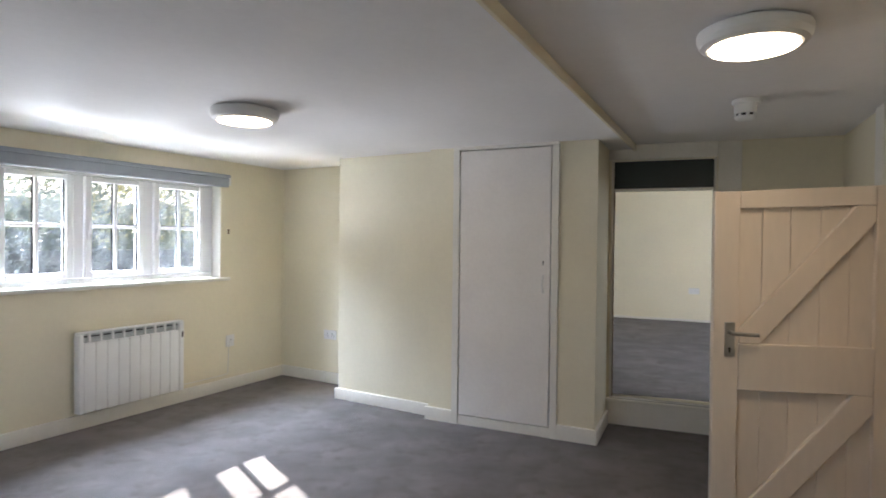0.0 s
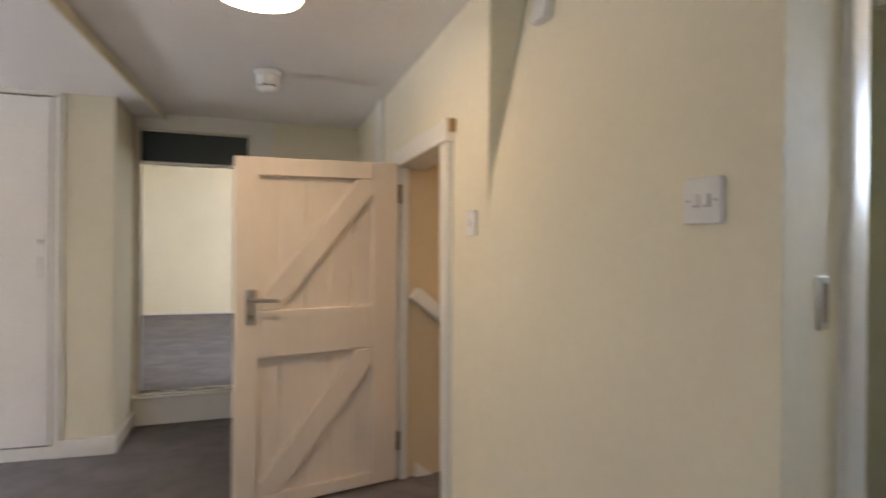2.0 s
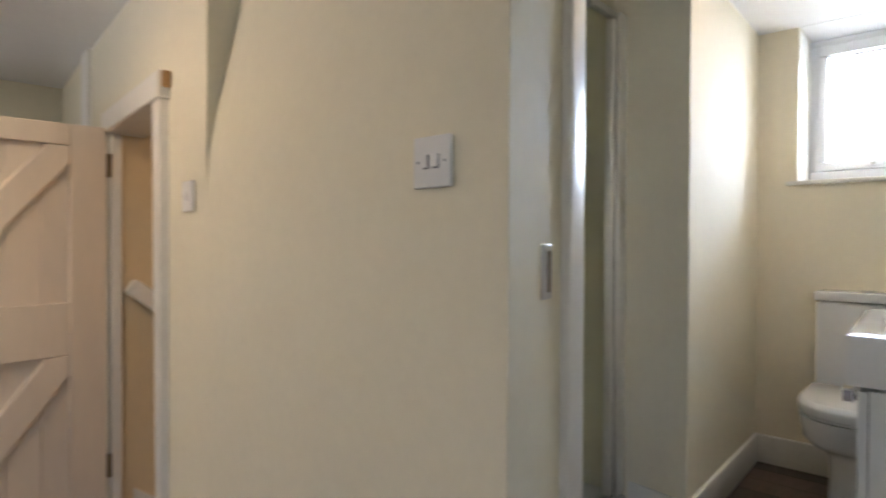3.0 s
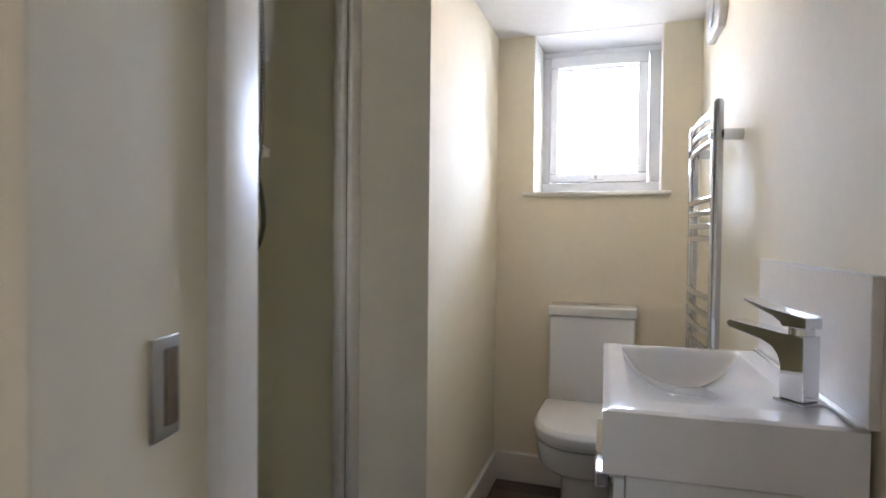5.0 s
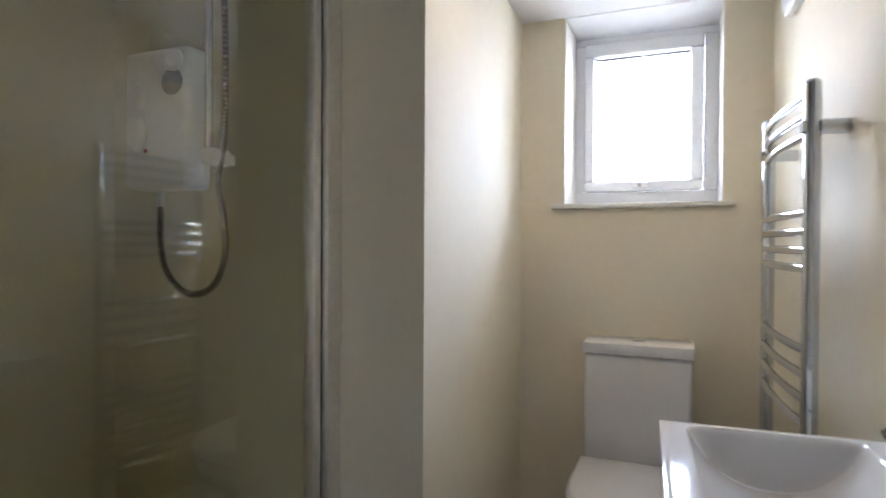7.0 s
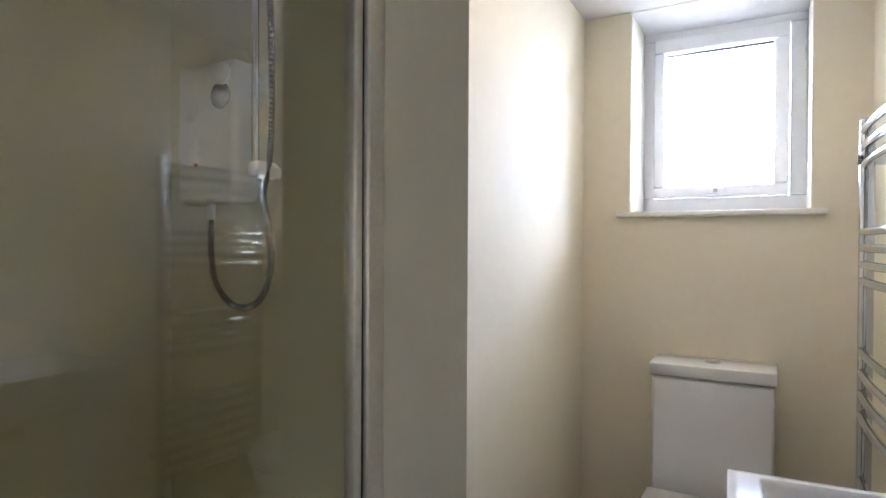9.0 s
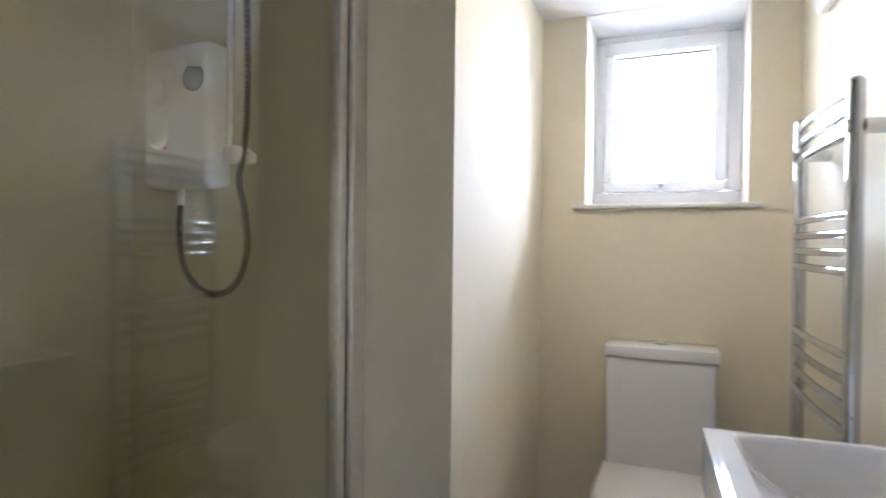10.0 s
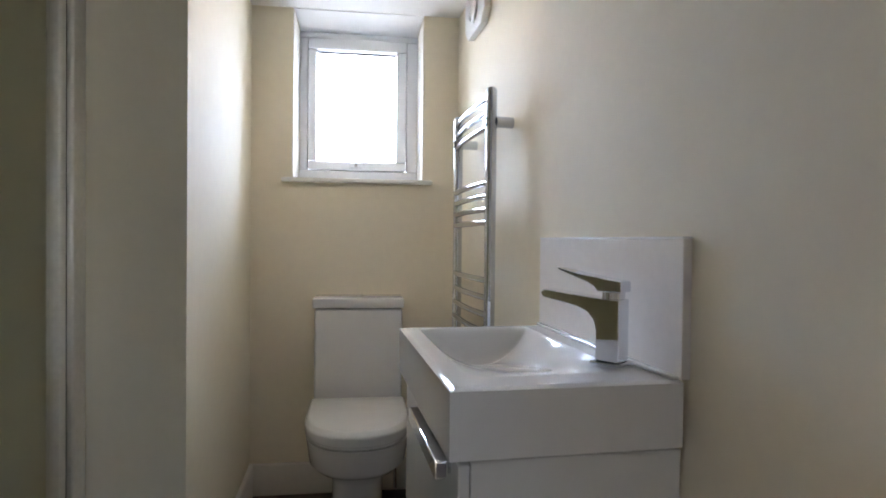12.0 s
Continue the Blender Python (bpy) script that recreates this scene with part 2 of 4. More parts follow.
def part(name, bm, mat, parent=None, label="", smooth=True):
    """Links a bmesh as one mesh object, under a thing or a part."""
    mesh = bpy.data.meshes.new(name)
    bm.to_mesh(mesh)
    bm.free()
    mesh.materials.append(mat)
    if smooth:
        mesh.shade_smooth()
        mesh.set_sharp_from_angle(angle=radians(20 if smooth is True else smooth))
    ob = new(name, mesh)
    if parent:
        ob.parent = parent
        ob.matrix_parent_inverse = parent.matrix_world.inverted()
    if label:
        ob["label"] = label
    return ob


def thing(name, label, category, where=(0, 0, 0), group="", kind=""):
    ob = new(name)
    ob.empty_display_size = 0.05
    ob.location = where
    ob.matrix_world = Matrix.Translation(where)
    return tagged(ob, label, category, group, kind)


def setting(name, bm, mat, label, category="wall", smooth=False):
    return tagged(part(name, bm, mat, None, "", smooth), label, category, "", "structure")


def wall_mesh(bm, a, b, thick, z0, z1, holes=()):
    """A wall from plan point a to b, thick to the right of that way, with holes (u0, u1, z0, z1) right through it."""
    a, b = Vector((a[0], a[1], 0)), Vector((b[0], b[1], 0))
    way = (b - a).normalized()
    side = Vector((way.y, -way.x, 0)) * thick
    us = sorted({0, (b - a).length, *(h[0] for h in holes), *(h[1] for h in holes)})
    zs = sorted({z0, z1, *(h[2] for h in holes), *(h[3] for h in holes)})
    us = [u for u in us if 0 <= u <= (b - a).length]
    zs = [z for z in zs if z0 <= z <= z1]

    def solid(i, j):
        if not (0 <= i < len(us) - 1 and 0 <= j < len(zs) - 1):
            return False
        u, z = (us[i] + us[i + 1]) / 2, (zs[j] + zs[j + 1]) / 2
        return not any(h[0] < u < h[1] and h[2] < z < h[3] for h in holes)
    cache = {}

    def v(i, j, k):
        if (i, j, k) not in cache:
            p = a + way * us[i] + (side if k else Vector())
            cache[i, j, k] = bm.verts.new((p.x, p.y, zs[j]))
        return cache[i, j, k]
    for i in range(len(us) - 1):
        for j in range(len(zs) - 1):
            if not solid(i, j):
                continue
            for k in (0, 1):
                bm.faces.new((v(i, j, k), v(i + 1, j, k), v(i + 1, j + 1, k), v(i, j + 1, k)))
            for (di, dj), (p, q) in {(-1, 0): ((i, j), (i, j + 1)), (1, 0): ((i + 1, j), (i + 1, j + 1)),
                                     (0, -1): ((i, j), (i + 1, j)), (0, 1): ((i, j + 1), (i + 1, j + 1))}.items():
                if not solid(i + di, j + dj):
                    bm.faces.new((v(*p, 0), v(*q, 0), v(*q, 1), v(*p, 1)))
    bmesh.ops.recalc_face_normals(bm, faces=bm.faces)
    return bm


def frame_at(origin, way):
    """Local x along way (in plan), y to the left of it, z up, at origin."""
    w = Vector((way[0], way[1], 0)).normalized()
    return Matrix(((w.x, -w.y, 0, origin[0]), (w.y, w.x, 0, origin[1]), (0, 0, 1, origin[2]), (0, 0, 0, 1)))


# ---- the large structure ----
L1 = (-4.50, -1.07)
C_UL, C_UR = 1.985, 2.02          # bedroom ceilings: lower by the window, higher by the bathroom wall
B_FLOOR, B_CEIL = 0.085, 2.115   # bathroom floor and ceiling
F_FLOOR = 0.19                   # floor of the room up the step

# bedroom floor
bm = bmesh.new()
prism(bm, [(-4.62, -1.7), (1.43, -1.7), (1.43, 1.2), (1.30, 2.2), (1.8, 4.9), (-3.1, 5.6)], -0.10, 0.0)
setting("floor", bm, CARPET, "grey-brown cut pile carpet with faint trodden marks", "floor")

# window wall: the hole is the window's reveal
bm = bmesh.new()
WU0, WU1, WZ0, WZ1 = 0.74, 2.47, 0.975, 1.79
wall_mesh(bm, L1, (WIN0.x, WIN0.y), -0.30, 0, 2.1, [(6.572 - WU1, 6.572 - WU0, WZ0, WZ1)])
setting("wall_west", bm, CREAM, "cream painted plaster wall with a deep window reveal")

# north side: alcove, chimney breast, cupboard face
AL0, AL1 = (-3.035, 5.335), (-2.26, 5.145)
BR0, BR1 = (-2.146, 4.736), (-1.262, 4.513)
CU0, CU1 = (-1.262, 4.437), (-0.066, 4.248)
bm = bmesh.new()
wall_mesh(bm, (-3.30, 5.40), AL1, -0.15, 0, 2.1)
setting("wall_north", bm, CREAM, "cream painted alcove wall")
bm = bmesh.new()
prism(bm, [BR0, BR1, (-1.20, 4.80), (-1.15, 5.6), (-2.0, 5.6), (-2.075, 5.098)], 0, 2.1)
rounded(bm, 0.015, 3)
setting("chimney_breast", bm, CREAM, "cream painted projecting chimney breast", "wall", True)
# cupboard wall with its opening, and the pier that returns to the step
bm = bmesh.new()
CLEN = 1.2108
wall_mesh(bm, CU0, CU1, -0.12, 0, 2.1, [(0.205, 0.945, -0.1, 1.978)])
setting("wall_cupboard", bm, CREAM, "cream painted wall round a built-in cupboard")
bm = bmesh.new()
prism(bm, [(-0.186, 4.28), (-0.066, 4.248), (0.0, 4.757), (0.0, 4.87), (-0.12, 4.87)], 0, 2.1)
setting("pier", bm, CREAM, "cream painted pier beside the step")

# step wall with the opening into the far room
ST0, ST1 = Vector((-0.005, 4.762, 0)), Vector((1.72, 4.628, 0))
bm = bmesh.new()
wall_mesh(bm, ST0[:2], ST1[:2], -0.14, 0, 2.1, [(0.024, 0.716, F_FLOOR, 1.912)])
setting("wall_step", bm, CREAM, "cream painted wall with an opening above a step")

# skewed wall with the low plank door, from the bend in the wall to the north corner
SK0, SK1 = Vector((1.125, 2.15, 0)), Vector((1.445, 4.66, 0))
SK_WAY = (SK1 - SK0).normalized()
SK_N = Vector((-SK_WAY.y, SK_WAY.x, 0))      # into the bedroom


def on_skew(u, out, z):
    p = SK0 + SK_WAY * u + SK_N * out
    return Vector((p.x, p.y, z))


D0, D1, DH = 0.385, 1.115, 1.585
bm = bmesh.new()
wall_mesh(bm, SK0[:2], SK1[:2], 0.14, 0, 2.1, [(D0 - 0.03, D1 + 0.07, -0.1, DH)])
setting("wall_east_skewed", bm, CREAM, "cream painted wall with a low doorway")

# wall between bedroom and bathroom; above shoulder height it leans back
bm = bmesh.new()
zs = [0.0, 0.6, 1.1, 1.22, 1.30, 1.38, 1.46, 1.56, 1.70, 1.85, 2.0, 2.12]


def lean_back(z):
    return 0.0 if z < 1.22 else (0.2 * (z - 1.34) if z > 1.46 else 0.2 * (z - 1.22) ** 2 / 0.48)


def east_face(v, z):
    """The bedroom face of the wall at a share v of the way from the bathroom doorway to the bend."""
    return 1.125 + lean_back(z) * min(1.0, v * 1.25)


NV = 10
face = [[bm.verts.new((east_face(v / NV, z), 1.172 + 0.978 * v / NV, z)) for z in zs] for v in range(NV + 1)]
back = [[bm.verts.new((1.421, 1.225 + 0.925 * v / NV, z)) for z in zs] for v in range(NV + 1)]
nz = len(zs)
for v in range(NV):
    for k in range(nz - 1):
        for g in (face, back):
            bm.faces.new((g[v][k], g[v + 1][k], g[v + 1][k + 1], g[v][k + 1]))
    for k in (0, nz - 1):
        bm.faces.new((face[v][k], face[v + 1][k], back[v + 1][k], back[v][k]))
for v in (0, NV):
    for k in range(nz - 1):
        bm.faces.new((face[v][k], back[v][k], back[v][k + 1], face[v][k + 1]))
bmesh.ops.recalc_face_normals(bm, faces=bm.faces)
setting("wall_east", bm, CREAM, "uneven cream painted wall leaning back above shoulder height", "wall", True)
bm = bmesh.new()
box(bm, (1.125, -1.7, 0), (1.421, 0.36, 2.12))
box(bm, (1.125, 0.36, 2.02), (1.421, 1.172, 2.12))
setting("wall_east_south", bm, CREAM, "cream painted wall beside the bathroom doorway")
bm = bmesh.new()
# the hole is added only to make room for the south fill lamp
wall_mesh(bm, (1.2, -1.55), (-4.7, -1.12), -0.15, 0, 2.1, [(2.5, 4.1, 1.0, 1.8)])
setting("wall_south", bm, CREAM, "plain cream painted wall with an unseen opening added for the fill light")

# ceilings: the lower one ends in a step that runs through the room
E0, E1 = (-0.980, -1.7), (0.182, 4.80)
bm = bmesh.new()
prism(bm, [(-4.8, -1.7), E0, E1, (0.17, 5.7), (-3.5, 5.7)], C_UL, 2.25)
rounded(bm, 0.006, 2)
setting("ceiling_lower", bm, CEIL, "white painted lower ceiling with a stepped edge", "ceiling", True)
# strip in wall cream: gives the step's face its shaded tone by colour
bm = bmesh.new()
box(bm, (0.0, -0.012, 1.972), ((Vector(E1) - Vector(E0)).length, 0.004, C_UR), frame_at((*E0, 0), Vector(E1) - Vector(E0)))
setting("ceiling_batten", rounded(bm, 0.003, 2), CREAM, "cream strip along the ceiling step, its colour giving the face's shade", "trim")
bm = bmesh.new()
prism(bm, [(E0[0] - 0.1, E0[1]), (1.45, -1.7), (1.45, 2.2), (1.80, 4.80), (E1[0] - 0.1, E1[1])], C_UR, 2.25)
setting("ceiling_upper", bm, CEIL, "white painted ceiling", "ceiling")

# far room up the step
bm = bmesh.new()
prism(bm, [(-1.7, 4.86), (3.4, 4.86), (3.4, 9.9), (-1.7, 9.9)], 0.06, F_FLOOR)
setting("floor_far", bm, CARPET, "grey carpet in the room up the step", "floor")
bm = bmesh.new()
wall_mesh(bm, (-1.8, 9.76), (3.5, 9.04), -0.15, 0, 2.6)
setting("wall_far", bm, CREAM, "plain cream wall of the far room")
bm = bmesh.new()
wall_mesh(bm, (-1.6, 4.9), (-1.6, 10.0), -0.3, 0, 2.6)
setting("wall_far_west", bm, CREAM, "cream side wall of the far room")
bm = bmesh.new()
# added hole for the far room's lamp, on the side away from the sun
wall_mesh(bm, (3.2, 4.8), (3.2, 9.5), 0.15, 0, 2.6, [(1.7, 3.1, 0.95, 1.9)])
setting("wall_far_east", bm, CREAM, "cream wall of the far room with an unseen opening added for its lamp")
bm = bmesh.new()
box(bm, (-1.9, 4.93, 2.4), (3.4, 10, 2.55))
setting("ceiling_far", bm, CEIL, "white ceiling of the far room", "ceiling")

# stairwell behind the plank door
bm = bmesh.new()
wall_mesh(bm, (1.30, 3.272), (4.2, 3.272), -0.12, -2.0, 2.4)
setting("wall_stair_north", bm, STAIR_OCHRE, "cream stairwell wall")
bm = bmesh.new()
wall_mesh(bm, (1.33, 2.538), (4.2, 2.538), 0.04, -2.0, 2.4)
setting("wall_stair_south", bm, STAIR_OCHRE, "cream stairwell wall")
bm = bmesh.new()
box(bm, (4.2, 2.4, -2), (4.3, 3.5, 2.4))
setting("wall_stair_end", bm, STAIR_OCHRE, "cream wall at the foot of the stairs")
bm = bmesh.new()
box(bm, (1.45, 2.4, 2.2), (4.3, 3.45, 2.3))
setting("ceiling_stair", bm, CEIL, "white stairwell ceiling", "ceiling")
stairs = thing("staircase", "carpeted stairs going down behind the plank door", "stairs", (1.5, 2.9, 0), kind="structure")
for i in range(9):
    st = bmesh.new()
    box(st, (1.40 + 0.235 * i, 2.54, -2.0), (1.635 + 0.235 * i, 3.270, -0.02 - 0.185 * i))
    part("stair_tread", rounded(st, 0.01, 2), CARPET, stairs)

# bathroom
SKW = (1.38, 0.428), (3.60, 0.545)           # basin wall
bm = bmesh.new()
wall_mesh(bm, *SKW, 0.15, 0, 2.3)
setting("wall_bath_south", bm, BATHP, "cream painted bathroom wall behind the basin")
bm = bmesh.new()
wall_mesh(bm, (3.473, 0.40), (3.473, 1.60), 0.36, 0, 2.3, [(0.288, 0.836, 1.405, 2.1155)])
setting("wall_bath_east", bm, BATHP, "cream painted wall with the bathroom window")
bm = bmesh.new()
prism(bm, [(2.478, 1.372), (3.50, 1.402), (3.50, 2.6), (2.53, 2.6), (2.52, 1.63)], 0, 2.3)
setting("wall_bath_north", bm, BATHP, "cream painted wall with a square outer corner beside the shower")
bm = bmesh.new()
box(bm, (1.40, 2.43, 0), (2.6, 2.498, 2.3))
setting("wall_shower_back", bm, PANEL, "smooth pale olive shower panel")
bm = bmesh.new()
box(bm, (2.5205, 1.66, 0.14), (2.529, 2.43, 2.10))
setting("shower_panel_east", bm, PANEL, "smooth pale olive shower panel behind the shower unit")
bm = bmesh.new()
box(bm, (1.4215, 1.66, 0.14), (1.43, 2.43, 2.10))
setting("shower_panel_west", bm, PANEL, "smooth pale olive shower panel")
bm = bmesh.new()
box(bm, (1.43, 0.2, B_CEIL), (3.50, 2.5, 2.3))
setting("ceiling_bath", bm, CEIL, "white bathroom ceiling", "ceiling")
bm = bmesh.new()
box(bm, (1.421, 0.3, -0.05), (3.5, 2.5, B_FLOOR - 0.006))
setting("subfloor_bath", bm, DARK, "dark subfloor under the bathroom planks", "floor")
bm = bmesh.new()
box(bm, (1.126, 0.361, -0.05), (1.4205, 1.21, B_FLOOR))
setting("threshold", rounded(bm, 0.01, 3), TRIM, "painted threshold step of the bathroom doorway", "step")

# outside
bm = bmesh.new()
prism(bm, [(-300, -300), (-4.9, -300), (-4.9, 300), (-300, 300)], -0.5, -0.25)
setting("ground", bm, GRASS, "rough grass outside the window", "ground")
bm = bmesh.new()
box(bm, (6.4, -4.0, -0.5), (6.42, 6.0, 6.0))
tagged(part("backdrop", bm, SKYGLOW, None, "", False), "bright hazy sky outside the bathroom window", "sky", "", "structure")

# ---- bedroom: joinery ----
def skirting(pts, z0, height, thick, label, ends=(0, 0)):
    """A rounded-top skirting board along plan points, standing proud to the right of the way."""
    for i, (a, b) in enumerate(zip(pts, pts[1:])):
        a, b = Vector((*a, 0)), Vector((*b, 0))
        m = frame_at((a.x, a.y, z0), b - a)
        bm = bmesh.new()
        box(bm, (-ends[0] if i == 0 else 0, -thick, 0), ((b - a).length + thick * 0.9, 0.004, height), m)
        rounded(bm, 0.006, 3)
        tagged(part("baseboard", bm, TRIM), label, "baseboard", "", "structure")


SKL = "white painted skirting board"
skirting([(L1[0], L1[1]), (WIN0.x, WIN0.y)], 0, 0.10, 0.018, SKL)
skirting([(-3.03, 5.334), (-2.08, 5.101)], 0, 0.10, 0.018, SKL)
skirting([BR0, (-1.27, 4.515)], 0, 0.09, 0.02, SKL, (0.02, 0))
skirting([(-1.262, 4.437), (-1.062, 4.4055)], 0, 0.095, 0.02, SKL, (0.02, 0))
skirting([(-0.315, 4.2873), (-0.066, 4.248), (0.0, 4.755)], 0, 0.10, 0.02, SKL)
skirting([(1.125, -1.5), (1.125, 0.36)][::-1], 0, 0.10, 0.02, SKL)
skirting([(-0.3, 9.556), (3.2, 9.08)], F_FLOOR, 0.035, 0.01, "low white skirting in the far room")

# built-in cupboard: frame, flush door
CM = frame_at((*CU0, 0), Vector(CU1) - Vector(CU0))
cup = thing("cupboard", "tall flush white built-in cupboard, closed", "cupboard", (-0.66, 4.34, 0))
for lo, hi in (((0.195, -0.022, 0), (0.244, 0.03, 1.962)), ((0.914, -0.022, 0), (0.962, 0.03, 1.962)), ((0.195, -0.022, 1.9625), (0.962, 0.03, 1.996)),
               ((0.2445, -0.014, 0), (0.9135, 0.03, 0.068))):
    part("frame_board", rbox(lo, hi, 0.003, 2, CM), TRIM, cup)
leaf = part("door", rbox((0.2510, -0.020, 0.0760), (0.9070, 0.010, 1.9540), 0.003, 2, CM), CUPP, cup, "flush white door panel")
# near-black sheet: the gaps round the door get their shade from its colour
part("back", rbox((0.21, 0.05, 0.01), (0.94, 0.06, 1.97), 0.001, 1, CM), DARK, cup)
bm = bmesh.new()
tube(bm, [CM @ Vector((0.862, -0.020 - 0.028 * math.sin(math.pi * i / 12), 0.975 + 0.118 * i / 12)) for i in range(13)], 0.006, 16)
part("handle", bm, PLASTIC, leaf, "small white bow handle")
bm = bmesh.new()
cyl(bm, CM @ Vector((0.861, -0.0215, 1.182)), CM @ Vector((0.861, -0.0195, 1.182)), 0.006)
box(bm, (0.858, -0.0215, 1.160), (0.864, -0.0195, 1.182), CM)
part("keyhole", bm, DARK, leaf)
for z in (0.35, 1.70):
    bm = bmesh.new()
    cyl(bm, CM @ Vector((0.247, -0.024, z)), CM @ Vector((0.247, -0.024, z + 0.07)), 0.005)
    part("hinge", bm, TRIM, leaf)

# step and opening to the far room
SM = frame_at((ST0.x, ST0.y, 0), ST1 - ST0)
step = thing("step", "white painted step riser with a dark carpet edge", "step", (0.35, 4.75, 0))
part("riser", rbox((0.004, -0.022, 0.0), (0.86, -0.002, 0.1655), 0.004, 2, SM), TRIM, step)
part("nosing", rbox((0.004, -0.036, 0.166), (0.722, 0.10, 0.190), 0.008, 3, SM), TRIM, step)
part("carpet_trim", rbox((0.026, -0.030, 0.1905), (0.703, 0.02, 0.198), 0.002, 1, SM), STEEL, step, "thin metal carpet bar")
casing = thing("opening_frame", "white painted wooden frame round the opening", "door frame", (0.35, 4.75, 0), kind="structure")
part("jamb", rbox((0.7235, -0.022, 0.1905), (0.868, -0.001, 2.018), 0.004, 2, SM), TRIM, casing)
part("jamb", rbox((0.702, -0.0005, 0.2) , (0.7155, 0.138, 1.907), 0.003, 2, SM), TRIM, casing)
part("jamb", rbox((0.0245, -0.010, 0.2), (0.040, 0.138, 1.907), 0.003, 2, SM), TRIM, casing)
part("jamb_edge", rbox((0.0405, -0.008, 0.2), (0.049, 0.012, 1.689), 0.002, 1, SM), BRASS, casing, "narrow dark strip along the jamb")
part("head", rbox((0.002, -0.022, 1.913), (0.723, -0.001, 2.018), 0.004, 2, SM), TRIM, casing)
part("transom_rail", rbox((0.0405, 0.02, 1.690), (0.7015, 0.075, 1.708), 0.002, 2, SM), TRIM, casing)
part("transom_panel", rbox((0.0405, 0.035, 1.7085), (0.7015, 0.055, 1.905), 0.002, 1, SM), GREEN, casing, "dark green panel over the opening")
bm = bmesh.new()
box(bm, (1.475, -0.014, 0.0), (1.50, -0.001, 2.034), SM)
tagged(part("trim", rounded(bm, 0.003), TRIM), "narrow white corner trim", "trim", "", "structure")
bm = bmesh.new()
box(bm, (1.58, 0.001, 1.45), (1.72, 0.022, 2.033), frame_at(SK0, SK_WAY))
tagged(part("trim", rounded(bm, 0.003), TRIM), "white vertical board on the wall above the door", "trim", "", "structure")

# low doorway: frame with an over-long head
DM = frame_at(SK0, SK_WAY)      # x along the wall, y into the room
dframe = thing("door_frame", "white painted rough door frame with a projecting head", "door frame", tuple(on_skew(0.75, 0, 0)), kind="structure")
bm = rbox((D0 - 0.042, -0.14, 0.0), (D0 + 0.035, 0.028, 1.56), 0.006, 3, DM)
for v in bm.verts:
    v.co += Vector((noise.noise(v.co * 9) * 0.004, noise.noise(v.co * 7 + Vector((3, 1, 2))) * 0.006, 0))
    if (v.co - SK0).dot(SK_WAY) > D0:          # the inner edge leans
        v.co += SK_WAY * (0.022 - 0.060 * (1 - v.co.z / 1.56))
part("jamb", bm, TRIM, dframe)
part("jamb", rbox((D1 - 0.005, -0.030, 0.0), (D1 + 0.065, 0.010, 1.56), 0.005, 2, DM), TRIM, dframe)
part("head", rbox((D0 - 0.055, -0.13, 1.5605), (D1 + 0.055, 0.036, 1.645), 0.006, 2, DM), TRIM, dframe)
part("broken_end", rbox((D0 - 0.075, 0.002, 1.590), (D0 - 0.0555, 0.026, 1.640), 0.005, 2, DM), WOOD, dframe, "bare broken end of the head")
# stair string and handrail
bm = bmesh.new()
pts = [(1.345, 0.0), (1.345, 0.075), (3.4, -1.54), (3.4, -1.64)]
vs = [[bm.verts.new((x, y, z)) for x, z in pts] for y in (3.255, 3.2715)]
for i in range(4):
    bm.faces.new((vs[0][i], vs[0][(i + 1) % 4], vs[1][(i + 1) % 4], vs[1][i]))
bm.faces.new(vs[0]), bm.faces.new(vs[1])
bmesh.ops.recalc_face_normals(bm, faces=bm.faces)
tagged(part("stair_string", rounded(bm, 0.003), TRIM), "white painted sloping stair skirting", "trim", "", "structure")
rail = thing("handrail", "white painted wooden handrail sloping down the stairs", "handrail", (1.40, 3.25, 0.9))
bm = bmesh.new()
ry = Matrix.Translation((1.32, 3.232, 0.936)) @ Matrix.Rotation(radians(37.5), 4, "Y")
box(bm, (0, -0.022, -0.034), (2.3, 0.036, 0.034), ry)
part("rail", rounded(bm, 0.012, 3), TRIM, rail)

# plank door, standing open at right angles
LM = frame_at((1.25, 3.245, 0.012), (-0.713, -0.088, 0))     # x from the hinge, y towards the bedroom
door = thing("door_plank", "off-white ledged and braced plank door, standing open", "door", (0.86, 3.2, 0), kind="structure")
T = 1.556
planks = [0.018, 0.238, 0.355, 0.475, 0.590, 0.79]
for a, b in zip(planks, planks[1:]):
    part("plank", rbox((a + 0.0007, -0.054, 0.004), (b - 0.0007, -0.0285, T - 0.004), 0.0014, 1, LM), DOORP, door)
part("stile", rbox((0.690, -0.0280, 0.0), (0.795, 0.0, T), 0.004, 2, LM), DOORP, door)
part("stile", rbox((0.014, -0.0280, 0.0), (0.148, 0.0, T), 0.004, 2, LM), DOORP, door)
for z0, z1 in ((1.474, T), (0.664, 0.868), (0.0, 0.060)):
    part("rail", rbox((0.1485, -0.0280, z0), (0.6895, -0.0005, z1), 0.004, 2, LM), DOORP, door)


def brace(corners):
    bm = bmesh.new()
    lo = [bm.verts.new(LM @ Vector((u, -0.0281, z))) for u, z in corners]
    hi = [bm.verts.new(LM @ Vector((u, -0.001, z))) for u, z in corners]
    n = len(corners)
    for i in range(n):
        bm.faces.new((lo[i], lo[(i + 1) % n], hi[(i + 1) % n], hi[i]))
    bm.faces.new(lo), bm.faces.new(hi)
    bmesh.ops.recalc_face_normals(bm, faces=bm.faces)
    part("brace", rounded(bm, 0.004, 1, 40), DOORP, door, "", False)


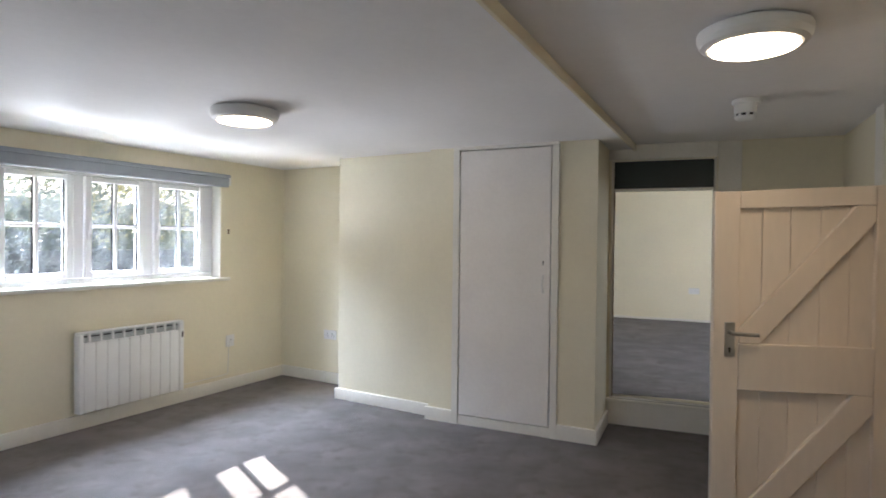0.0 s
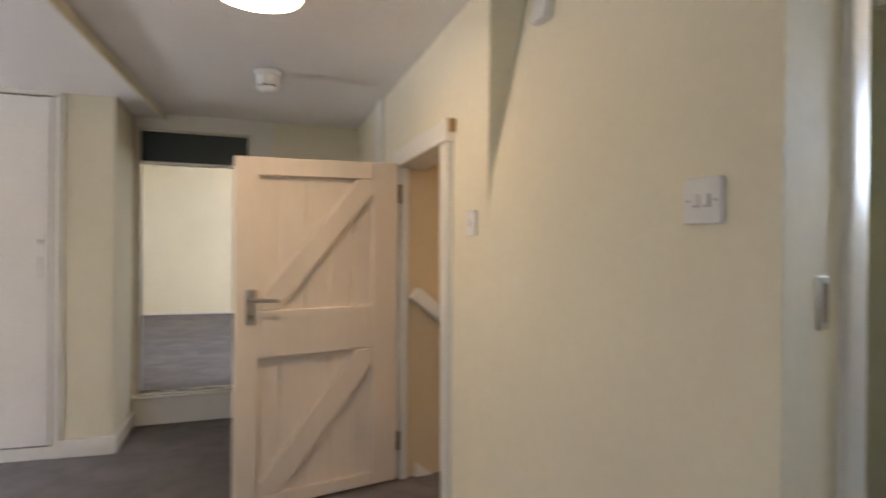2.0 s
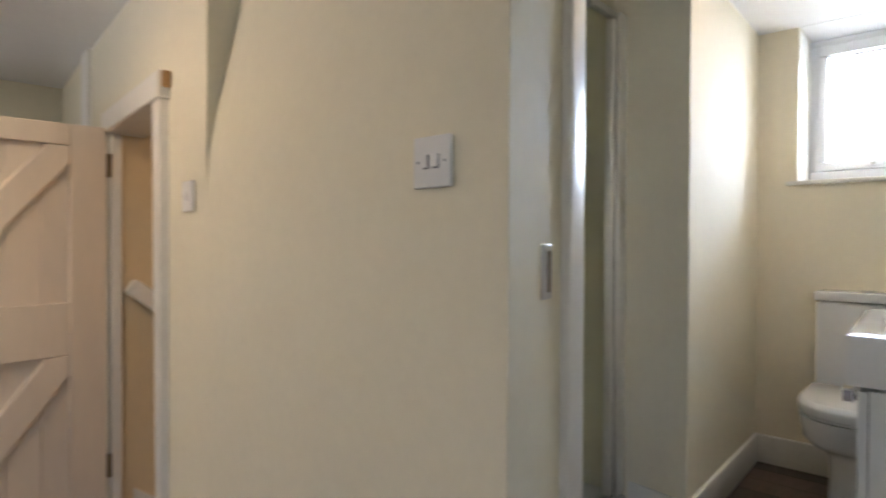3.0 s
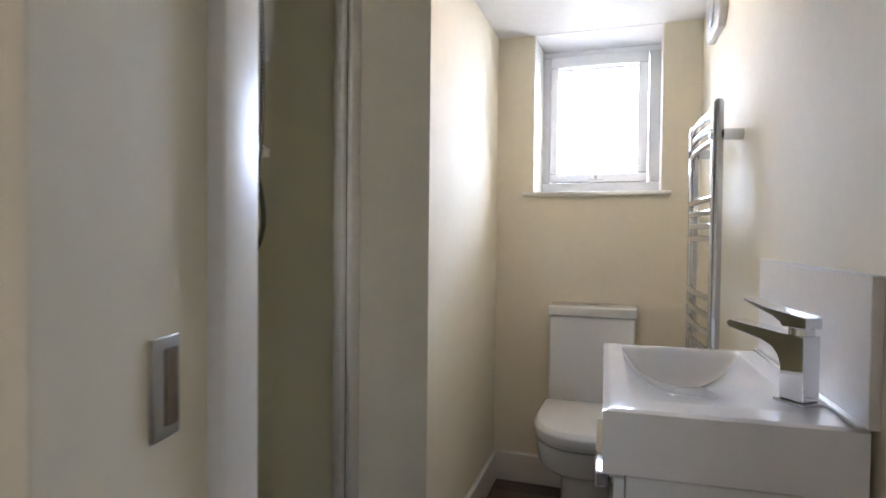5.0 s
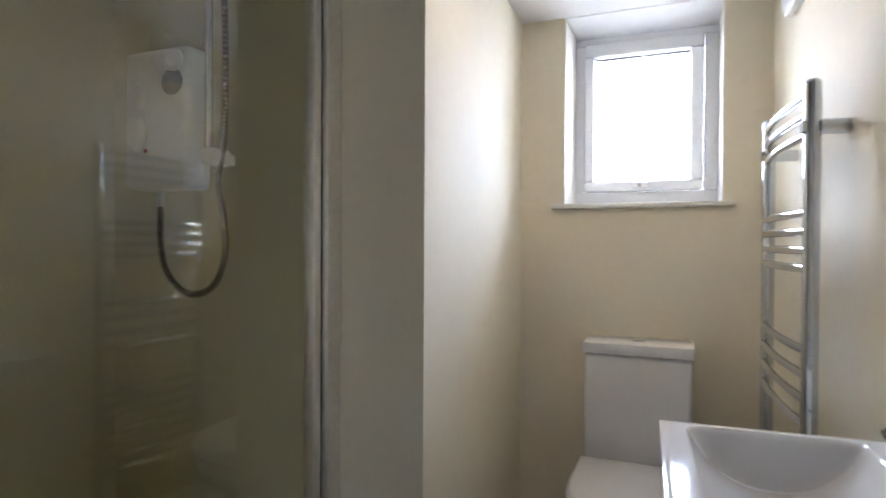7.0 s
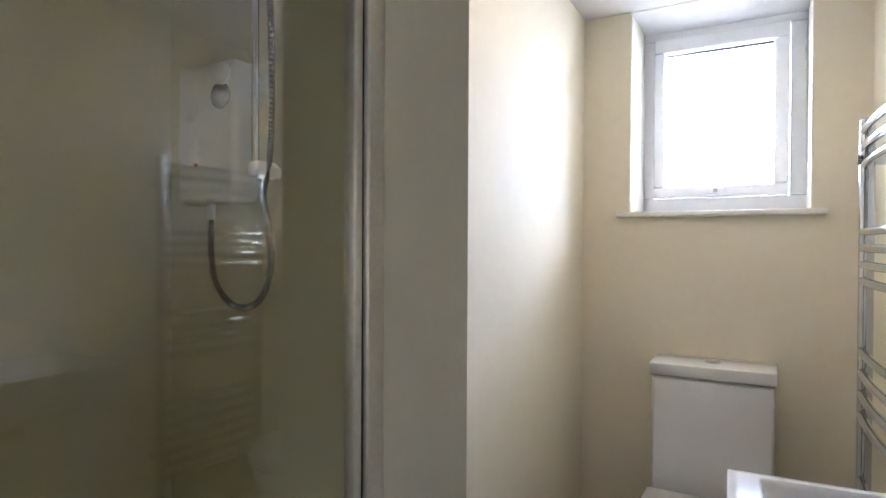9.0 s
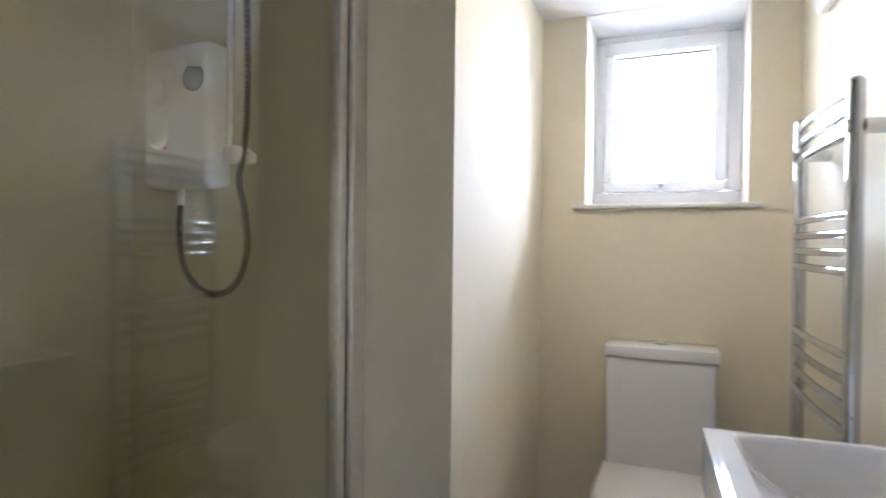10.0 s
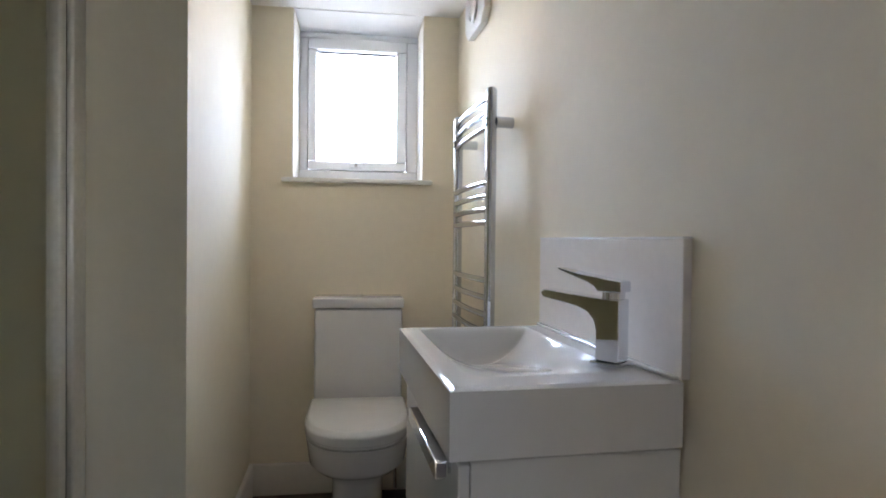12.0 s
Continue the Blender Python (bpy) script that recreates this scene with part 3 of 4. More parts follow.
brace([(0.689, 0.8685), (0.600, 0.8685), (0.149, 1.405), (0.149, 1.4735), (0.225, 1.4735), (0.689, 0.925)])
brace([(0.689, 0.0605), (0.585, 0.0605), (0.149, 0.585), (0.149, 0.6635), (0.228, 0.6635), (0.689, 0.115)])
lock = part("handle_plate", rbox((0.706, 0.0005, 0.812), (0.749, 0.008, 0.962), 0.003, 2, LM), STEEL, door, "brushed steel lever plate")
bm = bmesh.new()
cyl(bm, LM @ Vector((0.728, 0.008, 0.918)), LM @ Vector((0.728, 0.048, 0.918)), 0.009)
tube(bm, [LM @ Vector(p) for p in ((0.734, 0.046, 0.918), (0.70, 0.048, 0.917), (0.66, 0.047, 0.915), (0.622, 0.044, 0.914))], 0.0085, 20)
part("lever", bm, STEEL, lock)
bm = bmesh.new()
cyl(bm, LM @ Vector((0.728, 0.0085, 0.846)), LM @ Vector((0.728, 0.009, 0.846)), 0.006)
box(bm, (0.725, 0.0084, 0.828), (0.731, 0.009, 0.846), LM)
part("keyhole", bm, DARK, lock)
for z in (0.145, 1.368):
    bm = bmesh.new()
    cyl(bm, LM @ Vector((0.006, 0.006, z)), LM @ Vector((0.006, 0.006, z + 0.088)), 0.007)
    box(bm, (-0.004, -0.03, z), (0.0135, 0.0, z + 0.088), LM)
    part("hinge", bm, BRASS, door, "dark bronze butt hinge")

# the door's head is cut out of square: it falls towards the free edge
LM_INV = LM.inverted()
for ob in door.children:
    for v in ob.data.vertices:
        p = LM_INV @ v.co
        rise = max(0.0, min(1.0, (p.z - 1.40) / 0.10))
        v.co.z += rise * (0.010 - 0.032 * p.x / 0.79)

# ---- bedroom: window, blind, sill ----
WM = frame_at(WIN0, WAY)         # x away from the corner, y into the room
win = thing("window_1", "white upvc three-light casement window with glazing bars", "window", tuple(at_window(1.6, 0.12, 1.0)), kind="structure")


def bar(a, b, z0, z1, y0, y1, name, parent, w=0.005):
    return part(name, rbox((a, y0, z0), (b, y1, z1), w, 2, WM), UPVC, parent)


for z0, z1 in ((0.986, 1.025), (1.752, 1.79)):
    bar(0.742, 2.468, z0, z1, -0.165, -0.105, "frame_rail", win)
for a, b in ((0.742, 0.836), (1.302, 1.373), (1.829, 1.900), (2.368, 2.468)):
    bar(a, b, 1.0255, 1.7515, -0.165, -0.105, "frame_post", win)
for a, b in ((0.885, 1.250), (1.424, 1.777), (1.952, 2.316)):
    sash = bar(a - 0.047, a, 1.027, 1.75, -0.155, -0.088, "sash", win, 0.009)
    bar(b, b + 0.047, 1.027, 1.75, -0.155, -0.088, "sash_stile", sash, 0.009)
    bar(a + 0.0005, b - 0.0005, 1.027, 1.071, -0.155, -0.0885, "sash_rail", sash, 0.009)
    bar(a + 0.0005, b - 0.0005, 1.710, 1.75, -0.155, -0.0885, "sash_rail", sash, 0.009)
    mid = (a + b) / 2
    bar(mid - 0.013, mid + 0.013, 1.0715, 1.7095, -0.14, -0.096, "glazing_bar", sash, 0.006)
    for p, q in ((a, mid - 0.0135), (mid + 0.0135, b)):
        bar(p + 0.0005, q, 1.381, 1.407, -0.139, -0.097, "glazing_bar", sash, 0.006)
        for z0, z1 in ((1.0715, 1.3805), (1.4075, 1.7095)):
            gp = part("pane", rbox((p + 0.0005, -0.122, z0), (q - 0.0005, -0.118, z1), 0.0005, 1, WM), MISTED, sash, "", False)
            gp.visible_shadow = False
            for e0, e1, f0, f1 in ((p, p + 0.012, z0, z1), (q - 0.005, q, z0, z1), (p + 0.0125, q - 0.0055, z0, z0 + 0.008)):
                part("gasket", rbox((e0, -0.117, f0), (e1, -0.113, f1), 0.001, 1, WM), DARK, sash)
    hd = part("handle", rbox((b + 0.010, -0.087, 1.30), (b + 0.030, -0.072, 1.36), 0.004, 2, WM), UPVC, sash)
    part("lever", rbox((b + 0.013, -0.071, 1.335), (b + 0.027, -0.056, 1.43), 0.005, 2, WM), UPVC, hd)
bm = bmesh.new()
box(bm, (0.655, -0.104, 0.955), (2.56, 0.032, 0.984), WM)
tagged(part("sill", rounded(bm, 0.008, 3), TRIM), "white painted window board", "sill", "", "structure")
for u0, u1 in ((0.7405, 0.7435), (2.4665, 2.4695)):
    bm = bmesh.new()
    box(bm, (u0, -0.1045, 0.9845), (u1, -0.001, 1.7895), WM)
    tagged(part("reveal_lining", bm, TRIM), "white painted window reveal", "trim", "", "structure")
blind = thing("roller_blind", "grey-blue roller blind rolled up above the window", "blind", tuple(at_window(1.7, -0.04, 1.8)))
part("valance", rbox((0.690, 0.004, 1.757), (2.86, 0.050, 1.838), 0.012, 4, WM), BLIND, blind)
part("headrail", rbox((0.668, 0.002, 1.8385), (2.88, 0.040, 1.866), 0.006, 2, WM), BLIND, blind)
part("bracket", rbox((0.668, 0.002, 1.775), (0.6895, 0.046, 1.838), 0.004, 2, WM), PLASTIC, blind)
hook = thing("blind_cord_hook", "small brass blind cord cleat on the wall", "hook", tuple(at_window(0.664, 0, 1.38)))
part("cleat", rbox((0.656, 0.0005, 1.355), (0.672, 0.012, 1.40), 0.004, 2, WM), BRASS, hook)

# ---- bedroom: radiator ----
rad = thing("radiator", "white electric radiator with nine vertical fins on the wall", "radiator", tuple(at_window(1.59, -0.06, 0.13)))
R0, R1, RZ0, RZ1 = 1.168, 1.968, 0.125, 0.672
FW = (R1 - R0 - 0.073) / 9
band = part("grille_panel", rbox((R0 + 0.0415, 0.040, RZ1 - 0.0705), (R1 - 0.0315, 0.080, RZ1 - 0.012), 0.002, 1, WM), RADGREY, rad, "pale grey outlet grille")
for i in range(9):
    a = R0 + 0.042 + FW * i
    part("fin", rbox((a + 0.001, 0.030, RZ0), (a + FW - 0.001, 0.098, RZ1 - 0.071), 0.010, 3, WM), RADP, rad)
    part("divider", rbox((a + FW / 2 - 0.008, 0.0805, RZ1 - 0.070), (a + FW / 2 + 0.008, 0.097, RZ1 - 0.0125), 0.003, 2, WM), RADP, rad)
    for a0, a1 in ((a + 0.0005, a + FW / 2 - 0.0085), (a + FW / 2 + 0.0085, a + FW - 0.0005)):
        part("louvre", rbox((a0, 0.0802, RZ1 - 0.045), (a1, 0.090, RZ1 - 0.036), 0.002, 1, WM), RADGREY, band)
        part("slot", rbox((a0, 0.0802, RZ1 - 0.034), (a1, 0.0830, RZ1 - 0.025), 0.001, 1, WM), DARK, band)
part("top", rbox((R0, 0.028, RZ1 - 0.011), (R1 - 0.002, 0.096, RZ1), 0.005, 2, WM), RADP, rad)
part("end_panel", rbox((R0, 0.028, RZ0 - 0.002), (R0 + 0.041, 0.102, RZ1 - 0.0115), 0.010, 3, WM), RADP, rad)
part("end_panel", rbox((R1 - 0.031, 0.028, RZ0 - 0.002), (R1, 0.102, RZ1 - 0.0115), 0.010, 3, WM), RADP, rad)
part("control", rbox((R0 + 0.012, 0.1025, RZ1 - 0.13), (R0 + 0.024, 0.105, RZ1 - 0.085), 0.002, 2, WM), DARK, rad, "black control window")
for u in (1.3, 1.85):
    part("wall_bracket", rbox((u, 0.0005, 0.30), (u + 0.03, 0.0295, 0.50), 0.003, 1, WM), STEEL, rad)


# ---- sockets and switches ----
def plate(name, label, category, m, w, h, rockers, kind):
    """A moulded wall plate facing +y of m, with its rockers or sockets."""
    ob = thing(name, label, category, tuple(m.translation))
    body = bmesh.new()
    box(body, (-w / 2, 0.0005, -h / 2), (w / 2, 0.011, h / 2), m)
    part("plate", rounded(body, 0.004, 3), PLASTIC, ob)
    for x in rockers:
        if kind == "switch":
            r = bmesh.new()
            box(r, (x - 0.006, 0.0112, -0.011), (x + 0.006, 0.015, 0.011), m @ Matrix.Rotation(radians(5), 4, "X"))
            part("rocker", rounded(r, 0.002, 2), PLASTIC, ob)
            part("rocker_gap", rbox((x - 0.0068, 0.0108, -0.012), (x + 0.0068, 0.0114, 0.012), 0.0002, 1, m), GREYPL, ob)
        else:
            for dx, dz, sx, sz in ((0, 0.008, 0.004, 0.010), (-0.011, -0.012, 0.0065, 0.0035), (0.011, -0.012, 0.0065, 0.0035)):
                part("pin_hole", rbox((x + dx - sx / 2 * 1.6, 0.0108, dz - sz / 2), (x + dx + sx / 2 * 1.6, 0.0114, dz + sz / 2), 0.0002, 1, m), DARK, ob)
            part("rocker", rbox((x - 0.006 + (0.016 if x > 0 else -0.016), 0.0112, 0.018), (x + 0.006 + (0.016 if x > 0 else -0.016), 0.0145, 0.034), 0.002, 2, m), PLASTIC, ob)
    for x in (-w * 0.36, w * 0.36):
        s = bmesh.new()
        cyl(s, m @ Vector((x, 0.0108, 0.0 if kind == "switch" else -0.002)), m @ Vector((x, 0.0116, 0.0 if kind == "switch" else -0.002)), 0.0028, seg=10)
        part("screw", s, GREYPL, ob)
    return ob


east = Matrix(((0, -1, 0, 1.125), (1, 0, 0, 0), (0, 0, 1, 0), (0, 0, 0, 1)))   # x along +Y, y out of the wall to the bedroom
plate("isolator_switch", "white two-gang wall switch plate by the bathroom doorway", "wall switch", east @ Matrix.Translation((1.322, 0, 1.256)), 0.086, 0.088, (-0.012, 0.012), "switch")
plate("light_switch", "white single light switch plate on the cream wall", "wall switch", DM @ Matrix.Translation((0.135, 0, 1.247)), 0.086, 0.086, (0.0,), "switch")
plate("socket", "white single socket with a spur on the window wall", "socket", WM @ Matrix.Translation((0.640, 0, 0.425)), 0.086, 0.10, (0.0,), "socket")
cable = thing("cable", "thin white flex from the socket to the radiator", "cable", tuple(WM @ Vector((0.65, 0.006, 0.16))))
bm = bmesh.new()
flex = [(0.652, 0.016, 0.402), (0.653, 0.012, 0.38), (0.655, 0.006, 0.34), (0.657, 0.005, 0.25), (0.660, 0.006, 0.150), (0.675, 0.008, 0.1375), (0.72, 0.008, 0.136), (0.95, 0.008, 0.136), (1.14, 0.010, 0.137), (1.19, 0.024, 0.155), (1.20, 0.027, 0.20)]
part("flex", tube(bm, [WM @ Vector(p) for p in flex], 0.0032, 10), PLASTIC, cable)
AM = frame_at((*AL1, 0), Vector(AL0) - Vector(AL1))
plate("socket", "white double socket in the alcove", "socket", AM @ Matrix.Translation((0.193, 0, 0.443)), 0.146, 0.086, (-0.032, 0.032), "socket")
FM = frame_at((3.5, 9.04, 0), Vector((-5.3, 0.72, 0)))
plate("socket", "white double socket low on the far room wall", "socket", FM @ Matrix.Translation((2.36, 0, 0.63)), 0.146, 0.086, (-0.032, 0.032), "socket")
tstat = thing("thermostat_box", "white plastic control box on the leaning wall", "thermostat", (1.20, 1.995, 1.85))
lean = Matrix.Translation((1.2255, 1.995, 1.838)) @ Matrix.Rotation(radians(11.4), 4, "Y") @ Matrix(((0, -1, 0, 0), (1, 0, 0, 0), (0, 0, 1, 0), (0, 0, 0, 1)))
part("body", rbox((-0.038, 0.0, 0.0), (0.038, 0.032, 0.15), 0.008, 3, lean), PLASTIC, tstat)
part("slot", rbox((-0.004, 0.0322, 0.075), (0.006, 0.034, 0.10), 0.001, 1, lean), GREYPL, tstat)

alarm = thing("smoke_alarm", "white round smoke alarm on the ceiling", "smoke alarm", (0.66, 3.47, C_UR))
AC = (0.645, 3.50, C_UR)
part("base", lathe(bmesh.new(), [(0.061, 0), (0.062, -0.012), (0.060, -0.020), (0.054, -0.0225), (0.03, -0.0225)], AC, 40), PLASTIC, alarm)
part("body", lathe(bmesh.new(), [(0.050, -0.0228), (0.051, -0.030), (0.050, -0.066), (0.046, -0.068), (0.02, -0.068)], AC, 40), PLASTIC, alarm)
part("vent_ring", lathe(bmesh.new(), [(0.043, -0.0682), (0.043, -0.0798), (0.02, -0.0798)], AC, 40), DARK, alarm, "dark slotted vent ring")
for i in range(8):
    a = 2 * math.pi * i / 8
    part("vent_rib", rbox((0.0425, -0.0070, -0.0796), (0.0490, 0.0070, -0.0684), 0.001, 1, Matrix.Translation(AC) @ Matrix.Rotation(a, 4, "Z")), PLASTIC, alarm)
part("cap", lathe(bmesh.new(), [(0.049, -0.080), (0.049, -0.085), (0.043, -0.096), (0.028, -0.104), (0.01, -0.106)], AC, 40), PLASTIC, alarm)


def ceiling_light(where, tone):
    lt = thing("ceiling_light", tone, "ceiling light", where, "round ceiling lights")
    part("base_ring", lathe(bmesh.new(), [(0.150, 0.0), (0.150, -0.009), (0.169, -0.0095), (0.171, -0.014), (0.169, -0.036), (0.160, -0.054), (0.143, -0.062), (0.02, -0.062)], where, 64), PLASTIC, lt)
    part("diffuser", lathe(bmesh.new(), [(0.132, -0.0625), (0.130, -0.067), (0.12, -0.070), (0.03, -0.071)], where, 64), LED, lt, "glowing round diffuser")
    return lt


ceiling_light((0.46, 2.46, C_UR), "round white flush ceiling light, switched on, near the bathroom wall")
# added, never in view: warms the stairwell behind the plank door
ceiling_light((2.70, 2.90, 2.2), "round white flush ceiling light added out of view to light the stairs")
ceiling_light((-1.80, 2.955, C_UL), "round white flush ceiling light, switched on, near the window")
dl = thing("downlight", "small round recessed downlight, switched on, in the bathroom ceiling", "downlight", (2.69, 0.96, B_CEIL))
part("bezel", lathe(bmesh.new(), [(0.044, -0.0005), (0.044, -0.004), (0.040, -0.006), (0.036, -0.004), (0.034, -0.001)], (2.69, 0.96, B_CEIL), 40), PLASTIC, dl)
part("lens", lathe(bmesh.new(), [(0.0355, -0.001), (0.034, -0.003), (0.018, -0.0038), (0.004, -0.004)], (2.69, 0.96, B_CEIL), 32), DOWNLIGHT, dl, "glowing lens")

# ---- bathroom: doorway lining ----
lin = thing("door_lining", "white painted bathroom door lining with a latch keep", "door frame", (1.27, 1.2, 0.1), kind="structure")
JM = frame_at((1.125, 1.172, 0), (1, 0.18, 0))
part("lining_board", rbox((-0.001, -0.004, B_FLOOR + 0.001), (0.2215, 0.0005, 2.018), 0.001, 1, JM), CREAM, lin)
part("stop", rbox((0.222, -0.023, B_FLOOR + 0.001), (0.303, 0.0005, 2.018), 0.006, 3, JM), TRIM, lin)
part("casing", rbox((0.3035, -0.011, B_FLOOR + 0.001), (0.314, 0.085, 2.08), 0.004, 3, JM), TRIM, lin)
keep = part("latch_keep", rbox((0.124, -0.0085, 1.022), (0.166, -0.0045, 1.118), 0.002, 2, JM), STEEL, lin, "nickel latch keep plate")
part("keep_mouth", rbox((0.142, -0.0095, 1.034), (0.161, -0.0086, 1.106), 0.001, 1, JM), BRASS, keep)

# ---- bathroom: window ----
bw = thing("window_2", "white upvc top-hung bathroom window", "window", (3.75, 0.96, 1.42), kind="structure")
for lo, hi in (((3.72, 0.690, 1.411), (3.79, 1.234, 1.472)), ((3.72, 0.690, 2.078), (3.79, 1.234, 2.107)),
               ((3.72, 0.690, 1.4725), (3.79, 0.742, 2.0775)), ((3.72, 1.196, 1.4725), (3.79, 1.234, 2.0775))):
    part("frame_bar", rbox(lo, hi, 0.006, 3), UPVC, bw)
for lo, hi in (((3.70, 0.744, 1.474), (3.785, 1.194, 1.514)), ((3.70, 0.744, 2.024), (3.785, 1.194, 2.076)),
               ((3.70, 0.744, 1.5145), (3.785, 0.792, 2.0235)), ((3.70, 1.156, 1.5145), (3.785, 1.194, 2.0235))):
    part("sash_bar", rbox(lo, hi, 0.008, 3), UPVC, bw)
gp = part("pane", rbox((3.745, 0.7925, 1.515), (3.749, 1.1555, 2.023), 0.0005, 1), GLASS, bw, "", False)
gp.visible_shadow = False
part("gasket", rbox((3.738, 0.793, 2.017), (3.744, 1.155, 2.023), 0.001, 1), DARK, bw)
hd = part("handle", rbox((3.682, 0.945, 1.483), (3.6995, 1.005, 1.505), 0.004, 2), UPVC, bw)
bm = bmesh.new()
cyl(bm, (3.675, 0.975, 1.494), (3.682, 0.975, 1.494), 0.008)
part("lock_button", bm, STEEL, hd)
bm = bmesh.new()
box(bm, (3.448, 0.650, 1.392), (3.72, 1.278, 1.410))
tagged(part("sill", rounded(bm, 0.005, 3), TRIM), "white bathroom window board", "sill", "", "structure")
bm = bmesh.new()
box(bm, (3.4735, 0.6925, 2.1125), (3.80, 1.2315, 2.1148))
setting("reveal_soffit", bm, CEIL, "white painted soffit of the window reveal, level with the ceiling", "ceiling")
for y0, y1 in ((0.6885, 0.692), (1.232, 1.2355)):
    bm = bmesh.new()
    box(bm, (3.476, y0, 1.411), (3.719, y1, 2.107))
    tagged(part("reveal_lining", bm, TRIM), "white plastic reveal lining", "trim", "", "structure")

BSK = "tall white bathroom skirting board"
skirting([(2.484, 1.3722), (3.473, 1.4012), (3.473, 0.54)], B_FLOOR, 0.132, 0.018, BSK)
skirting([(2.520, 1.60), (2.478, 1.372)], B_FLOOR, 0.132, 0.012, BSK)
skirting([(3.47, 0.538), (2.42, 0.4828)], B_FLOOR, 0.132, 0.018, BSK)
skirting([(1.79, 0.4496), (1.43, 0.4306)], B_FLOOR, 0.132, 0.018, BSK)

# extractor fan
fan = thing("extractor_fan", "white extractor fan with a round grille on the wall", "fan", (3.16, 0.53, 2.0))
bm = bmesh.new()
fx = frame_at((2.95, 0.5107, 0), (1, 0.0527, 0))
outline = [(0.0, 1.962), (0.045, 1.920), (0.24, 1.920), (0.285, 1.962), (0.285, 2.085), (0.0, 2.085)]
for y in (0.0008, 0.028):
    vs = [bm.verts.new(fx @ Vector((x, y, z))) for x, z in outline]
    bm.faces.new(vs)
    if y > 0.01:
        for i in range(6):
            bm.faces.new((old[i], old[(i + 1) % 6], vs[(i + 1) % 6], vs[i]))
    old = vs
bmesh.ops.recalc_face_normals(bm, faces=bm.faces)
part("housing", rounded(bm, 0.006, 3), PLASTIC, fan)
part("grille_ring", lathe(bmesh.new(), [(0.052, 0), (0.054, 0.006), (0.046, 0.010), (0.042, 0.004), (0.01, 0.004)], fx @ Vector((0.1425, 0.0285, 2.008)), 32, Matrix.Rotation(radians(-90), 4, "X")), PLASTIC, fan)

# ---- bathroom: shower ----
screen = thing("shower_screen", "clear glass shower door in chrome channels", "shower door", (1.98, 1.65, 0.16))
gs = part("glass", rbox((1.47, 1.644, 0.175), (2.418, 1.650, 1.955), 0.001, 1), SHGLASS, screen, "clear toughened glass", False)
gs.visible_shadow = False
part("wall_channel", rbox((2.452, 1.618, 0.165), (2.519, 1.668, 1.985), 0.008, 3), SATIN, screen)
part("door_stile", rbox((2.414, 1.628, 0.175), (2.4445, 1.662, 1.955), 0.008, 3), SATIN, screen)
part("seal", rbox((2.445, 1.632, 0.175), (2.4515, 1.660, 1.955), 0.001, 1), DARK, screen)
part("wall_channel", rbox((1.4305, 1.618, 0.165), (1.475, 1.668, 1.985), 0.008, 3), CHROME, screen)
part("top_rail", rbox((1.4755, 1.628, 1.957), (2.4515, 1.660, 1.984), 0.005, 2), STEEL, screen)
part("bottom_rail", rbox((1.4755, 1.628, 0.162), (2.4515, 1.660, 0.174), 0.003, 2), CHROME, screen)
part("roller_hook", rbox((2.20, 1.600, 1.925), (2.215, 1.627, 1.97), 0.004, 2), STEEL, screen)
tray = thing("shower_tray", "low white shower tray", "shower tray", (1.98, 2.03, B_FLOOR))
part("tray", rbox((1.4305, 1.612, B_FLOOR - 0.003), (2.5195, 2.4295, 0.160), 0.012, 3), CERAM, tray)

unit = thing("electric_shower", "white electric shower unit with dials and a dark badge", "shower", (2.48, 2.16, 1.6))
part("case", rbox((2.428, 2.040, 1.405), (2.5195, 2.278, 1.790), 0.022, 5), PLASTIC, unit)
turn = Matrix.Rotation(radians(-90), 4, "Y")
part("badge", lathe(bmesh.new(), [(0.036, 0), (0.036, 0.003), (0.03, 0.004), (0.01, 0.004)], (2.4275, 2.094, 1.692), 32, turn), DARK, unit, "dark round maker's badge")
bm = bmesh.new()
for k, w in ((0.010, 0.026), (0.0, 0.034), (-0.012, 0.020)):
    box(bm, (2.4225, 2.094 - w / 2, 1.692 + k - 0.0012), (2.4234, 2.094 + w / 2, 1.692 + k + 0.0006))
part("badge_lines", bm, GREYPL, unit)
for y, z, r, s in ((2.212, 1.663, 0.026, 1.3), (2.216, 1.560, 0.034, 1.5)):
    k = lathe(bmesh.new(), [(r, 0), (r, 0.012), (r * 0.8, 0.02), (r * 0.2, 0.021)], (0, 0, 0), 32, turn)
    bmesh.ops.transform(k, matrix=Matrix.Translation((2.4275, y, z)) @ Matrix.Diagonal((1, 1, s, 1)), verts=k.verts)
    part("dial", k, PLASTIC, unit, "white oval dial")
part("dial", lathe(bmesh.new(), [(0.03, 0), (0.03, 0.008), (0.02, 0.012), (0.01, 0.012)], (2.4275, 2.085, 1.748), 32, turn), PLASTIC, unit)
part("pointer", rbox((2.4225, 2.185, 1.505), (2.4272, 2.196, 1.515), 0.001, 1), material("red mark", (0.5, 0.05, 0.04), 0.4), unit)
bm = bmesh.new()
cyl(bm, (2.475, 2.188, 1.36), (2.475, 2.188, 1.406), 0.011)
part("outlet", bm, PLASTIC, unit)

